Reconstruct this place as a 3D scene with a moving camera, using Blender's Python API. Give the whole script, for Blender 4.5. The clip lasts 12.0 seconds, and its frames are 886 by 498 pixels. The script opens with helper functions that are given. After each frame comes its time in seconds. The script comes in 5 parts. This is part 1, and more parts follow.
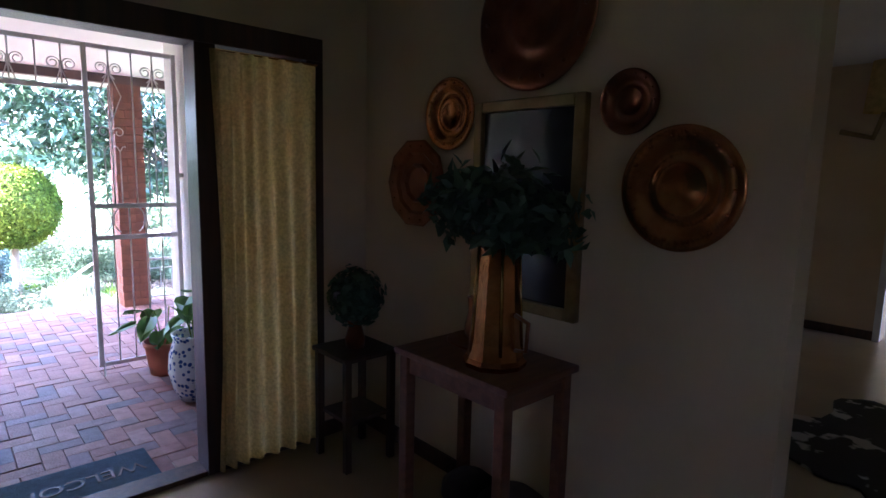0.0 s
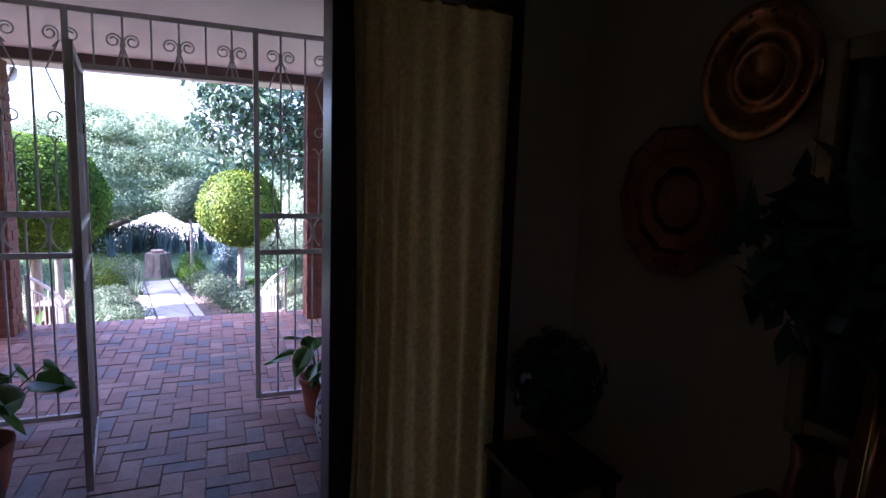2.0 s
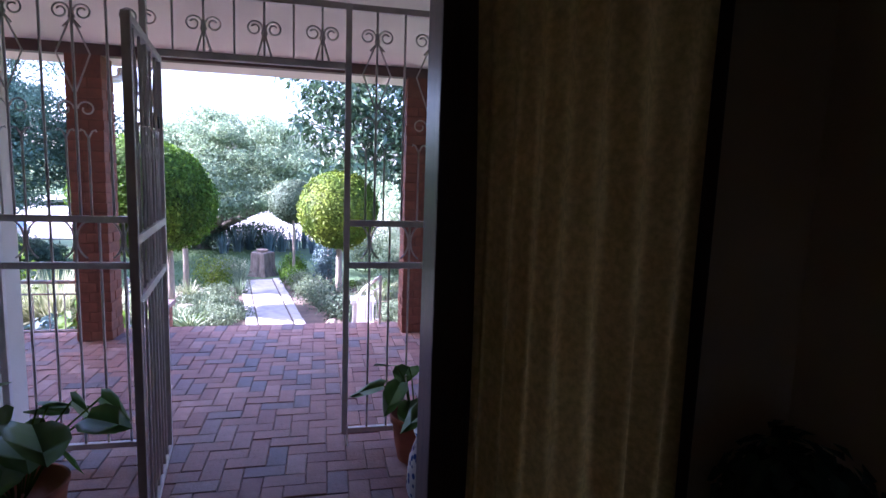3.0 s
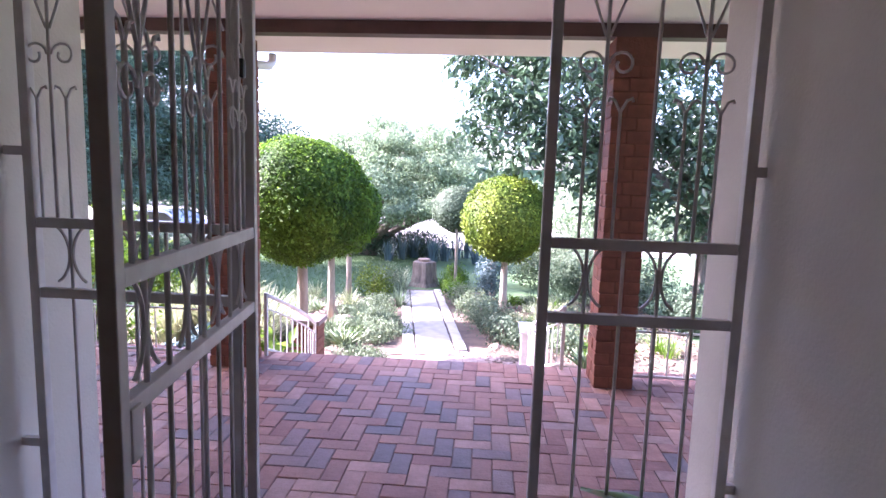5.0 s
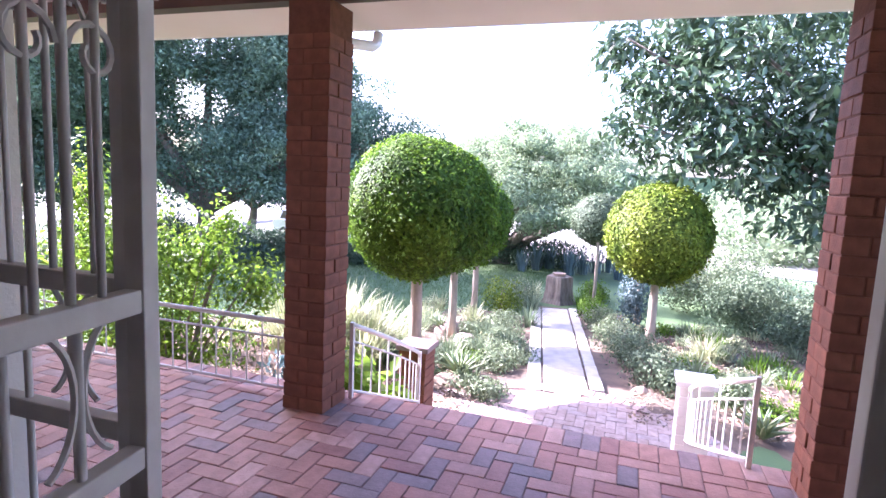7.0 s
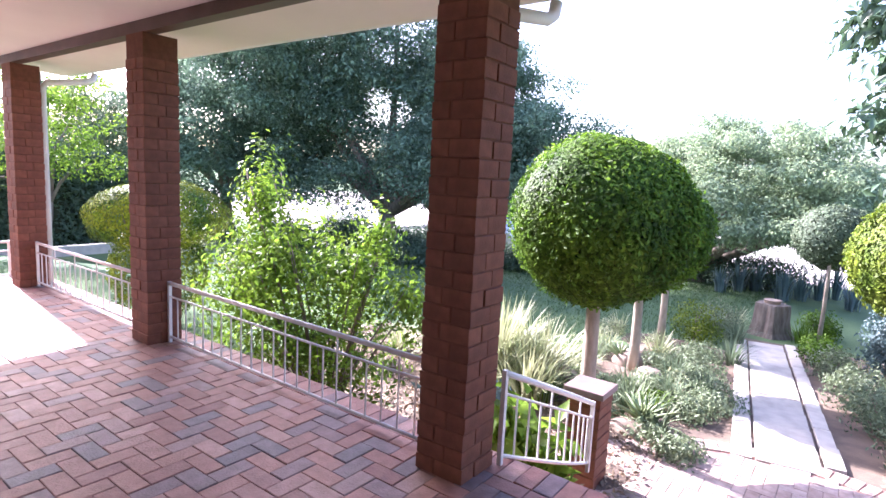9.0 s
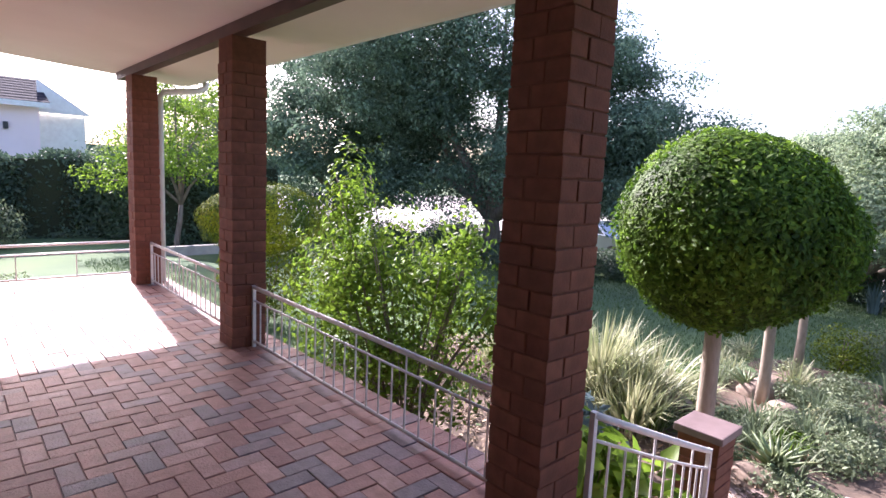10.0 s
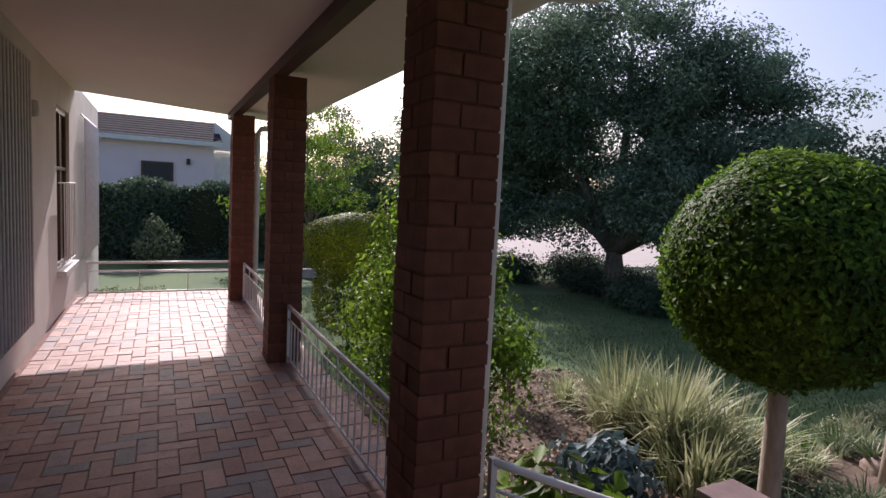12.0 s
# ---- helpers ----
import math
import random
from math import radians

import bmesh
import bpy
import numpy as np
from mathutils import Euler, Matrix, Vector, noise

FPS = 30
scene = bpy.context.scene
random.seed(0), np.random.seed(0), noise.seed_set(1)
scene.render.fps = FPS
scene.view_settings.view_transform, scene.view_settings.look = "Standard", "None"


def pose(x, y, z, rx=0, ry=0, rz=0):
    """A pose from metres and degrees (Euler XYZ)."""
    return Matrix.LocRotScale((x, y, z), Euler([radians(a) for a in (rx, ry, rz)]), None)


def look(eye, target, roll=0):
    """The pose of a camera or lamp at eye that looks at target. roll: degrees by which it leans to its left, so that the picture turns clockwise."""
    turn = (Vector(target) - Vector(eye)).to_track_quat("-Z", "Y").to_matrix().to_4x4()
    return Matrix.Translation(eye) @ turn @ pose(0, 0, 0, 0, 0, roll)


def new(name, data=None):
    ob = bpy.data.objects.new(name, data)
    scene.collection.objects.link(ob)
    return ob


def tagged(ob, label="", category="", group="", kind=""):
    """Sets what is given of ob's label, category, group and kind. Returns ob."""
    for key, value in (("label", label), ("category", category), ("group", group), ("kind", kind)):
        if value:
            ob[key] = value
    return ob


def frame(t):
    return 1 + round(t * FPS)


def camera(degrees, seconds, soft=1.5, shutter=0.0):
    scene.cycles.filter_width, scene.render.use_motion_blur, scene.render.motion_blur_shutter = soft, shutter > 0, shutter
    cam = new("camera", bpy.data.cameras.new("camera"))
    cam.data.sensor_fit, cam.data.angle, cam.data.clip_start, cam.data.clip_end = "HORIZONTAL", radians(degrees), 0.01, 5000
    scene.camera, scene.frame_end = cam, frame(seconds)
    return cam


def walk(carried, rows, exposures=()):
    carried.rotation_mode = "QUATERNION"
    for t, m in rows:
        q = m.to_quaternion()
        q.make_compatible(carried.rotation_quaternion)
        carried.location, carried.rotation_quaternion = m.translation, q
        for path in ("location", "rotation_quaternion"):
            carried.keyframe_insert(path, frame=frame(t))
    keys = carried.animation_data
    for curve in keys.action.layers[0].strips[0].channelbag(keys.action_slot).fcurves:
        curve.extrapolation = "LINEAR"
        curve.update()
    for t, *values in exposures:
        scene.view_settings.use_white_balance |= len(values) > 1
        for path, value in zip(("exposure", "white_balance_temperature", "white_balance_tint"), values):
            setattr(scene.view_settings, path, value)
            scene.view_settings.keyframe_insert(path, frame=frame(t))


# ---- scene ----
cam = camera(77.0, 12.0)
PATH = [
    (0, (0.955, 1.683, 1.572), (-0.511, 3.017, 1.305), 1.3),
    (0.5, (0.751, 1.892, 1.553), (-0.832, 3.087, 1.299), 1.7),
    (1, (0.514, 2.079, 1.558), (-1.165, 3.134, 1.3), 1.7),
    (1.5, (0.256, 2.197, 1.603), (-1.507, 3.105, 1.339), 2.1),
    (2, (-0.023, 2.277, 1.568), (-1.859, 3.029, 1.312), 2.0),
    (2.5, (-0.322, 2.332, 1.578), (-2.22, 2.903, 1.313), 1.8),
    (3, (-0.667, 2.38, 1.56), (-2.603, 2.807, 1.298), 2.0),
    (3.5, (-1.003, 2.392, 1.563), (-2.966, 2.669, 1.294), 1.5),
    (3.7, (-1.12, 2.388, 1.565), (-3.086, 2.624, 1.286), 1.8),
    (5.3, (-2.213, 2.296, 1.45), (-4.187, 2.085, 1.204), 1.9),
    (5.5, (-2.329, 2.28, 1.448), (-4.298, 2.034, 1.197), 2.0),
    (6, (-2.608, 2.272, 1.44), (-4.56, 1.916, 1.193), 1.8),
    (6.5, (-2.85, 2.255, 1.467), (-4.777, 1.779, 1.222), 2.6),
    (7, (-3.096, 2.256, 1.475), (-4.98, 1.634, 1.226), 2.7),
    (8.8, (-3.796, 1.969, 1.499), (-5.436, 0.855, 1.238), 2.9),
    (9, (-3.871, 1.955, 1.492), (-5.465, 0.777, 1.229), 2.9),
    (9.5, (-4.081, 1.846, 1.473), (-5.545, 0.509, 1.209), 2.8),
    (10, (-4.286, 1.813, 1.479), (-5.62, 0.346, 1.215), 2.7),
    (10.5, (-4.502, 1.892, 1.457), (-5.692, 0.304, 1.208), 2.7),
    (11, (-4.708, 2.016, 1.491), (-5.764, 0.335, 1.245), 2.8),
    (11.5, (-4.937, 2.176, 1.507), (-5.906, 0.441, 1.286), 2.9),
    (12, (-5.156, 2.332, 1.495), (-6.06, 0.557, 1.316), 2.9),
]
EXPOSURES = [(0.0, 4.75, 5000, 32), (0.5, 4.05, 4900, 33), (1.0, 3.5, 4850, 33), (1.5, 3.1, 4950, 37), (2.5, 2.65, 4950, 39), (3.5, 2.7, 5100, 40), (4.5, 2.88, 5350, 40), (5.5, 3.1, 5500, 40), (6.0, 3.0, 5450, 39), (6.5, 3.0, 5450, 38),
             (7.2, 2.9, 5500, 37), (9.0, 2.55, 5600, 31), (9.5, 2.25, 5700, 31), (10.0, 1.72, 5850, 31), (10.5, 1.17, 5950, 31), (11.0, 0.66, 6050, 32), (11.5, 0.3, 6100, 29), (12.0, 0.18, 6100, 26)]
walk(cam, [(t, look(eye, target, roll)) for t, eye, target, roll in PATH], EXPOSURES)

# ---- world and light ----
SUN_AZ = math.atan2(-1.0, -0.107)
SUN_EL = radians(35.5)
to_sun = Vector((math.cos(SUN_EL) * math.cos(SUN_AZ), math.cos(SUN_EL) * math.sin(SUN_AZ), math.sin(SUN_EL)))
world = bpy.data.worlds.new("world")
scene.world = world
world.use_nodes = True
wn = world.node_tree.nodes
sky = wn.new("ShaderNodeTexSky")
sky.sky_type, sky.sun_disc = "NISHITA", False
sky.sun_elevation, sky.sun_rotation = SUN_EL, math.atan2(to_sun.x, to_sun.y)
sky.air_density, sky.dust_density, sky.ozone_density = 1.0, 3.5, 1.0
world.node_tree.links.new(sky.outputs[0], wn["Background"].inputs[0])
wn["Background"].inputs[1].default_value = 0.15
sun_data = bpy.data.lights.new("sun", "SUN")
sun_data.energy, sun_data.angle, sun_data.color = 4.8, radians(0.5), (1.0, 0.93, 0.82)
sun = new("sun", sun_data)
sun.matrix_world = look((0, 0, 20), Vector((0, 0, 20)) - to_sun)


# ---- material helpers ----
def mat(name, color, color2=None, scale=8.0, rough=0.6, metal=0.0, bump=0.0, bump_scale=60.0, detail=5.0, spread=(0.35, 0.65),
        rand=0.0, island=0.0, trans=0.0, stretch=None, fine=0.0, spec=0.5):
    """Two-scale procedural surface: colour drifts between color and color2, fine grain in value and relief."""
    m = bpy.data.materials.new(name)
    m.use_nodes = True
    nt = m.node_tree
    n, l = nt.nodes, nt.links
    p = n["Principled BSDF"]
    p.inputs["Roughness"].default_value, p.inputs["Metallic"].default_value = rough, metal
    p.inputs["Specular IOR Level"].default_value = spec
    tc = n.new("ShaderNodeTexCoord")
    vec = tc.outputs["Object"]
    if stretch:
        mp = n.new("ShaderNodeMapping")
        mp.inputs["Scale"].default_value = stretch
        l.new(vec, mp.inputs["Vector"])
        vec = mp.outputs["Vector"]
    n1 = n.new("ShaderNodeTexNoise")
    n1.inputs["Scale"].default_value, n1.inputs["Detail"].default_value = scale, detail
    l.new(vec, n1.inputs["Vector"])
    ramp = n.new("ShaderNodeValToRGB")
    ramp.color_ramp.elements[0].position, ramp.color_ramp.elements[1].position = spread
    c2 = color2 or tuple(c * 0.8 for c in color)
    ramp.color_ramp.elements[0].color, ramp.color_ramp.elements[1].color = (*color, 1), (*c2, 1)
    l.new(n1.outputs["Fac"], ramp.inputs["Fac"])
    col = ramp.outputs["Color"]
    n2 = n.new("ShaderNodeTexNoise")
    n2.inputs["Scale"].default_value, n2.inputs["Detail"].default_value = bump_scale, 3.0
    l.new(vec, n2.inputs["Vector"])
    val = None
    if rand or island or fine:
        hsv = n.new("ShaderNodeHueSaturation")
        l.new(col, hsv.inputs["Color"])
        mr = n.new("ShaderNodeMapRange")
        if rand:
            src = n.new("ShaderNodeObjectInfo").outputs["Random"]
        elif island:
            src = n.new("ShaderNodeNewGeometry").outputs["Random Per Island"]
        else:
            src = n2.outputs["Fac"]
        k = rand or island or fine
        l.new(src, mr.inputs["Value"])
        mr.inputs["To Min"].default_value, mr.inputs["To Max"].default_value = 1 - k, 1 + k
        l.new(mr.outputs["Result"], hsv.inputs["Value"])
        col = hsv.outputs["Color"]
    l.new(col, p.inputs["Base Color"])
    if bump:
        bp = n.new("ShaderNodeBump")
        bp.inputs["Strength"].default_value, bp.inputs["Distance"].default_value = min(1.0, bump), 0.004
        l.new(n2.outputs["Fac"], bp.inputs["Height"])
        l.new(bp.outputs["Normal"], p.inputs["Normal"])
    if trans:
        out = n["Material Output"]
        tl = n.new("ShaderNodeBsdfTranslucent")
        l.new(col, tl.inputs["Color"])
        mix = n.new("ShaderNodeMixShader")
        mix.inputs["Fac"].default_value = trans
        l.new(p.outputs[0], mix.inputs[1])
        l.new(tl.outputs[0], mix.inputs[2])
        l.new(mix.outputs[0], out.inputs["Surface"])
    return m


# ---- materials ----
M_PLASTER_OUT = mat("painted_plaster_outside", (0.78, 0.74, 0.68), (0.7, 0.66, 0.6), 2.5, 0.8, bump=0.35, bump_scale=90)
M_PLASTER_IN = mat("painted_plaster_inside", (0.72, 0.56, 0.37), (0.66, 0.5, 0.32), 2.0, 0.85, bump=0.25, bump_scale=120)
M_CEIL = mat("painted_ceiling_board", (0.82, 0.77, 0.72), (0.78, 0.73, 0.68), 1.5, 0.75, bump=0.15, bump_scale=40)
M_WHITE = mat("white_enamel", (0.8, 0.79, 0.77), (0.72, 0.7, 0.68), 6, 0.4, bump=0.1)
M_GATE = mat("pale_grey_enamel", (0.8, 0.77, 0.76), (0.7, 0.66, 0.65), 14, 0.42, bump=0.15, spec=0.5)
M_DARKWOOD = mat("dark_stained_wood", (0.045, 0.022, 0.014), (0.085, 0.04, 0.022), 3, 0.38, bump=0.3, stretch=(9, 9, 0.7), bump_scale=30)
M_BEAM = mat("dark_brown_beam_paint", (0.07, 0.035, 0.028), (0.1, 0.05, 0.04), 5, 0.5, bump=0.2)
M_FLOOR = mat("cream_floor_tile", (0.4, 0.29, 0.18), (0.35, 0.25, 0.15), 3, 0.3, bump=0.08, rand=0.06)
M_GROUT = mat("dark_grout", (0.26, 0.155, 0.13), (0.19, 0.11, 0.095), 20, 0.95, bump=0.6)
M_BRICK = mat("face_brick", (0.34, 0.12, 0.065), (0.25, 0.085, 0.05), 12, 0.78, bump=0.7, bump_scale=80, rand=0.25)
M_MORTAR = mat("mortar", (0.17, 0.068, 0.042), (0.13, 0.052, 0.033), 25, 0.95, bump=0.6)
M_LAWN = mat("lawn_soil", (0.1, 0.16, 0.055), (0.065, 0.12, 0.05), 0.6, 0.95, bump=0.9, bump_scale=50)
M_LAWN_BLADE = mat("lawn_grass", (0.1, 0.17, 0.05), (0.07, 0.13, 0.045), 1.0, 0.7, island=0.35, trans=0.25)
M_SOIL = mat("garden_soil", (0.17, 0.12, 0.085), (0.1, 0.072, 0.055), 4, 0.95, bump=1.0, bump_scale=45)
M_SLAB = mat("concrete_paving_slab", (0.5, 0.46, 0.4), (0.4, 0.36, 0.32), 6, 0.85, bump=0.6, bump_scale=60, rand=0.1)
M_ROCK = mat("brown_rock", (0.34, 0.26, 0.2), (0.24, 0.18, 0.14), 6, 0.9, bump=1.0, bump_scale=25)
M_BARK = mat("grey_bark", (0.24, 0.2, 0.16), (0.14, 0.11, 0.09), 6, 0.95, bump=1.0, bump_scale=30, stretch=(3, 3, 0.7))
M_STEM = mat("pale_smooth_bark", (0.4, 0.33, 0.26), (0.28, 0.23, 0.18), 7, 0.9, bump=0.7, bump_scale=35, stretch=(3, 3, 0.8))
M_LEAF_BOX = mat("clipped_shrub_leaf", (0.145, 0.25, 0.022), (0.05, 0.112, 0.013), 2.2, 0.55, island=0.5, trans=0.4, spec=0.2)
M_LEAF_BALL_Y = mat("yellow_green_leaf", (0.19, 0.24, 0.02), (0.075, 0.13, 0.014), 2.0, 0.55, island=0.5, trans=0.24, spec=0.2)
M_LEAF_TREE = mat("grey_green_tree_leaf", (0.17, 0.22, 0.13), (0.11, 0.16, 0.095), 0.5, 0.6, island=0.4, trans=0.35, spec=0.3)
M_LEAF_DARK = mat("dark_tree_leaf", (0.095, 0.145, 0.085), (0.055, 0.095, 0.06), 0.5, 0.55, island=0.4, trans=0.3, spec=0.35)
# the next two leaf colours are paler and bluer to paint in distance haze
M_LEAF_HAZE = mat("haze_painted_tree_leaf", (0.33, 0.41, 0.24), (0.22, 0.29, 0.17), 0.5, 0.65, island=0.35, trans=0.42, spec=0.2)
M_LEAF_SHADE = mat("haze_blued_tree_leaf", (0.19, 0.275, 0.18), (0.11, 0.17, 0.115), 0.5, 0.7, island=0.4, trans=0.4, spec=0.15)
M_LEAF_BIG = mat("glossy_broad_leaf", (0.09, 0.15, 0.075), (0.06, 0.105, 0.055), 1.0, 0.32, island=0.35, trans=0.25, spec=0.6)
M_LEAF_LIME = mat("lime_shrub_leaf", (0.23, 0.36, 0.035), (0.1, 0.19, 0.022), 2.2, 0.5, island=0.5, trans=0.45, spec=0.3)
M_LEAF_GOLD = mat("golden_green_leaf", (0.22, 0.26, 0.015), (0.045, 0.095, 0.01), 1.8, 0.55, island=0.45, trans=0.16, spec=0.2)
M_LEAF_PALE = mat("pale_grey_green_leaf", (0.22, 0.27, 0.15), (0.14, 0.19, 0.1), 2.0, 0.6, island=0.4, trans=0.3)
M_BLADE = mat("variegated_blade", (0.5, 0.5, 0.31), (0.24, 0.3, 0.12), 3.0, 0.5, island=0.4, trans=0.3)
M_TAR = mat("pale_road", (0.42, 0.38, 0.35), (0.36, 0.33, 0.3), 1.2, 0.9, bump=0.4, bump_scale=40)


# ---- mesh helpers ----
def link(name, bm, material, parent=None, label="", smooth=False):
    me = bpy.data.meshes.new(name)
    bm.to_mesh(me)
    bm.free()
    me.materials.append(material)
    if smooth:
        me.shade_smooth()
    ob = new(name, me)
    if parent:
        ob.parent = parent
    if label:
        tagged(ob, label)
    return ob


def part(name, bm, material, parent, label="", smooth=False):
    return link(name, bm, material, parent, label, smooth)


def structure(name, bm, material, label, category):
    return tagged(link(name, bm, material), label, category, kind="structure")


def empty(name, m, label, category, group=""):
    ob = new(name)
    ob.matrix_world = m
    return tagged(ob, label, category, group)


def box(bm, x0, x1, y0, y1, z0, z1, bevel=0.0):
    r = bmesh.ops.create_cube(bm, size=1.0)
    for v in r["verts"]:
        v.co = Vector(((x0 + x1) / 2 + v.co.x * (x1 - x0), (y0 + y1) / 2 + v.co.y * (y1 - y0), (z0 + z1) / 2 + v.co.z * (z1 - z0)))
    if bevel:
        edges = list({e for v in r["verts"] for e in v.link_edges})
        bmesh.ops.bevel(bm, geom=edges, offset=bevel, segments=2, affect="EDGES", profile=0.6)
    return bm


def boxes(*items, bevel=0.0):
    bm = bmesh.new()
    for it in items:
        box(bm, *it, bevel=bevel)
    return bm


def tube(points, radius, seg=8, bm=None, closed=False, taper=None):
    """A round bar along points; taper gives a radius for each point."""
    bm = bm or bmesh.new()
    pts = [Vector(p) for p in points]
    rings = []
    n = len(pts)
    up = None
    for i, p in enumerate(pts):
        if closed:
            d = (pts[(i + 1) % n] - pts[i - 1]).normalized()
        else:
            d = (pts[min(i + 1, n - 1)] - pts[max(i - 1, 0)]).normalized()
        if up is None:
            up = d.orthogonal().normalized()
        up = (up - d * up.dot(d)).normalized()
        side = d.cross(up)
        r = taper[i] if taper else radius
        rings.append([bm.verts.new(p + (up * math.cos(2 * math.pi * k / seg) + side * math.sin(2 * math.pi * k / seg)) * r) for k in range(seg)])
    for i in range(n if closed else n - 1):
        a, b = rings[i], rings[(i + 1) % n]
        for k in range(seg):
            bm.faces.new((a[k], a[(k + 1) % seg], b[(k + 1) % seg], b[k]))
    if not closed:
        bm.faces.new(rings[0][::-1])
        bm.faces.new(rings[-1])
    return bm


def lathe(profile, seg=32, bm=None):
    """A turned shape about z from (radius, height) pairs."""
    bm = bm or bmesh.new()
    rings = []
    for r, z in profile:
        if r < 1e-5:
            rings.append([bm.verts.new((0, 0, z))])
        else:
            rings.append([bm.verts.new((r * math.cos(2 * math.pi * k / seg), r * math.sin(2 * math.pi * k / seg), z)) for k in range(seg)])
    for a, b in zip(rings, rings[1:]):
        for k in range(seg):
            q = [a[k % len(a)], a[(k + 1) % len(a)], b[(k + 1) % len(b)], b[k % len(b)]]
            q = list(dict.fromkeys(q))
            if len(q) > 2:
                bm.faces.new(q)
    return bm


def leaves(points, normals, sizes, seed, aspect=0.5, droop=0.0):
    """Mesh data of many small folded leaves at points; one leaf is four corners."""
    rng = np.random.default_rng(seed)
    n = len(points)
    nrm = normals + rng.normal(0, 0.55, (n, 3))
    nrm /= np.linalg.norm(nrm, axis=1)[:, None] + 1e-9
    t = rng.normal(0, 1, (n, 3))
    t[:, 2] -= droop
    t -= nrm * (t * nrm).sum(1)[:, None]
    t /= np.linalg.norm(t, axis=1)[:, None] + 1e-9
    b = np.cross(nrm, t)
    s = sizes[:, None]
    mid = points + t * s * 0.45 
    v = np.stack([points, mid + b * s * aspect * 0.5 + nrm * s * 0.12, points + t * s, mid - b * s * aspect * 0.5 + nrm * s * 0.12], 1).reshape(-1, 3)
    me = bpy.data.meshes.new("leaves")
    me.vertices.add(4 * n)
    me.vertices.foreach_set("co", v.astype(np.float32).ravel())
    f = np.arange(4 * n).reshape(n, 4)
    tri = np.concatenate([f[:, [0, 1, 2]], f[:, [0, 2, 3]]], 1).reshape(-1)
    me.loops.add(6 * n)
    me.loops.foreach_set("vertex_index", tri.astype(np.int32))
    me.polygons.add(2 * n)
    me.polygons.foreach_set("loop_start", np.arange(0, 6 * n, 3, dtype=np.int32))
    me.update(calc_edges=True)
    return me


def leaf_part(name, me, material, parent, label=""):
    me.materials.append(material)
    ob = new(name, me)
    ob.parent = parent
    if label:
        tagged(ob, label)
    return ob


def blob_points(rng, n, c, r, shell=0.35, lump=0.15, squash=0.0):
    """Points near the outside of an uneven ellipsoid, with their outward normals."""
    d = rng.normal(0, 1, (n, 3))
    d /= np.linalg.norm(d, axis=1)[:, None]
    ph = rng.uniform(0, 6.28, 6)
    wob = 1 + lump * (np.sin(5 * d[:, 0] + ph[0]) * np.sin(4 * d[:, 1] + ph[1]) + 0.6 * np.sin(9 * d[:, 2] + 7 * d[:, 0] + ph[2]) * np.sin(8 * d[:, 1] + ph[3]))
    rad = wob * (1 - shell * rng.random(n) ** 1.8)
    p = np.array(c) + d * np.array(r) * rad[:, None]
    return p, d


# ---- the large structure ----
CEIL = 2.545
END = -6.3  # the veranda's south edge
GROUND = -1.05

# veranda slab, with its pavers laid on top
structure("floor_veranda", boxes((-6.41, -4.1, END, 9.0, -0.45, -0.008), (-4.1, -2.1, 0.72, 3.15, -0.45, -0.008)), M_GROUT, "dark joint bed under the brick paving", "floor")
structure("wall_podium", boxes((-6.38, -6.2, END + 0.02, 0.6, -1.2, -0.46), (-6.38, -6.2, 3.0, 9.0, -1.2, -0.46), (-6.2, -4.2, END + 0.03, END + 0.16, -1.2, -0.46)), M_BRICK, "brown face-brick plinth below the veranda", "wall")

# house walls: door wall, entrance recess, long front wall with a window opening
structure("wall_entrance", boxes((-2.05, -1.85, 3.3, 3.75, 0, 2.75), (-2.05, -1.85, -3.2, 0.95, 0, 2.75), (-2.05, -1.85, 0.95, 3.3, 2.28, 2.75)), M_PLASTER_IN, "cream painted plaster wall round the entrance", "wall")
structure("wall_recess_north", boxes((-4.13, -2.05, 3.15, 3.4, -0.03, 2.74)), M_PLASTER_OUT, "white painted plaster side wall of the entrance recess", "wall")
structure("wall_recess_south", boxes((-4.13, -2.05, 0.5, 0.75, -0.03, 2.74)), M_PLASTER_OUT, "white painted plaster side wall of the entrance recess", "wall")
structure("wall_front_north", boxes((-4.15, -3.95, 3.4, 9.0, -0.03, 2.75)), M_PLASTER_OUT, "cream painted plaster front wall of the house", "wall")
WX = -4.15
structure("wall_front_south", boxes((WX, WX + 0.25, -4.95, 0.5, -1.2, 2.75), (WX, WX + 0.25, -9.4, -5.9, -1.2, 2.75), (WX, WX + 0.25, -5.9, -4.95, -1.2, 0.5), (WX, WX + 0.25, -5.9, -4.95, 2.3, 2.75)), M_PLASTER_OUT, "cream painted plaster front wall of the house", "wall")
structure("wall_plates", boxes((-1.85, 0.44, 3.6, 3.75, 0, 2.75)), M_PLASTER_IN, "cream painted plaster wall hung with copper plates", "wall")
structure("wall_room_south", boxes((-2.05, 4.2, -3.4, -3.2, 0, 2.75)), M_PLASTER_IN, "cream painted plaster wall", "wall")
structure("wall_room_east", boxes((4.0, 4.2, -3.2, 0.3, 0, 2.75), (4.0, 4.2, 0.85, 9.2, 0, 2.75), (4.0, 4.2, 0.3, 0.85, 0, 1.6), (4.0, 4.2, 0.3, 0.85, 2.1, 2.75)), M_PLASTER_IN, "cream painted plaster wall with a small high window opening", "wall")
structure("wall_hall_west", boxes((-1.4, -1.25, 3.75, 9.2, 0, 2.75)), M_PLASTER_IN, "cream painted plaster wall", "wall")
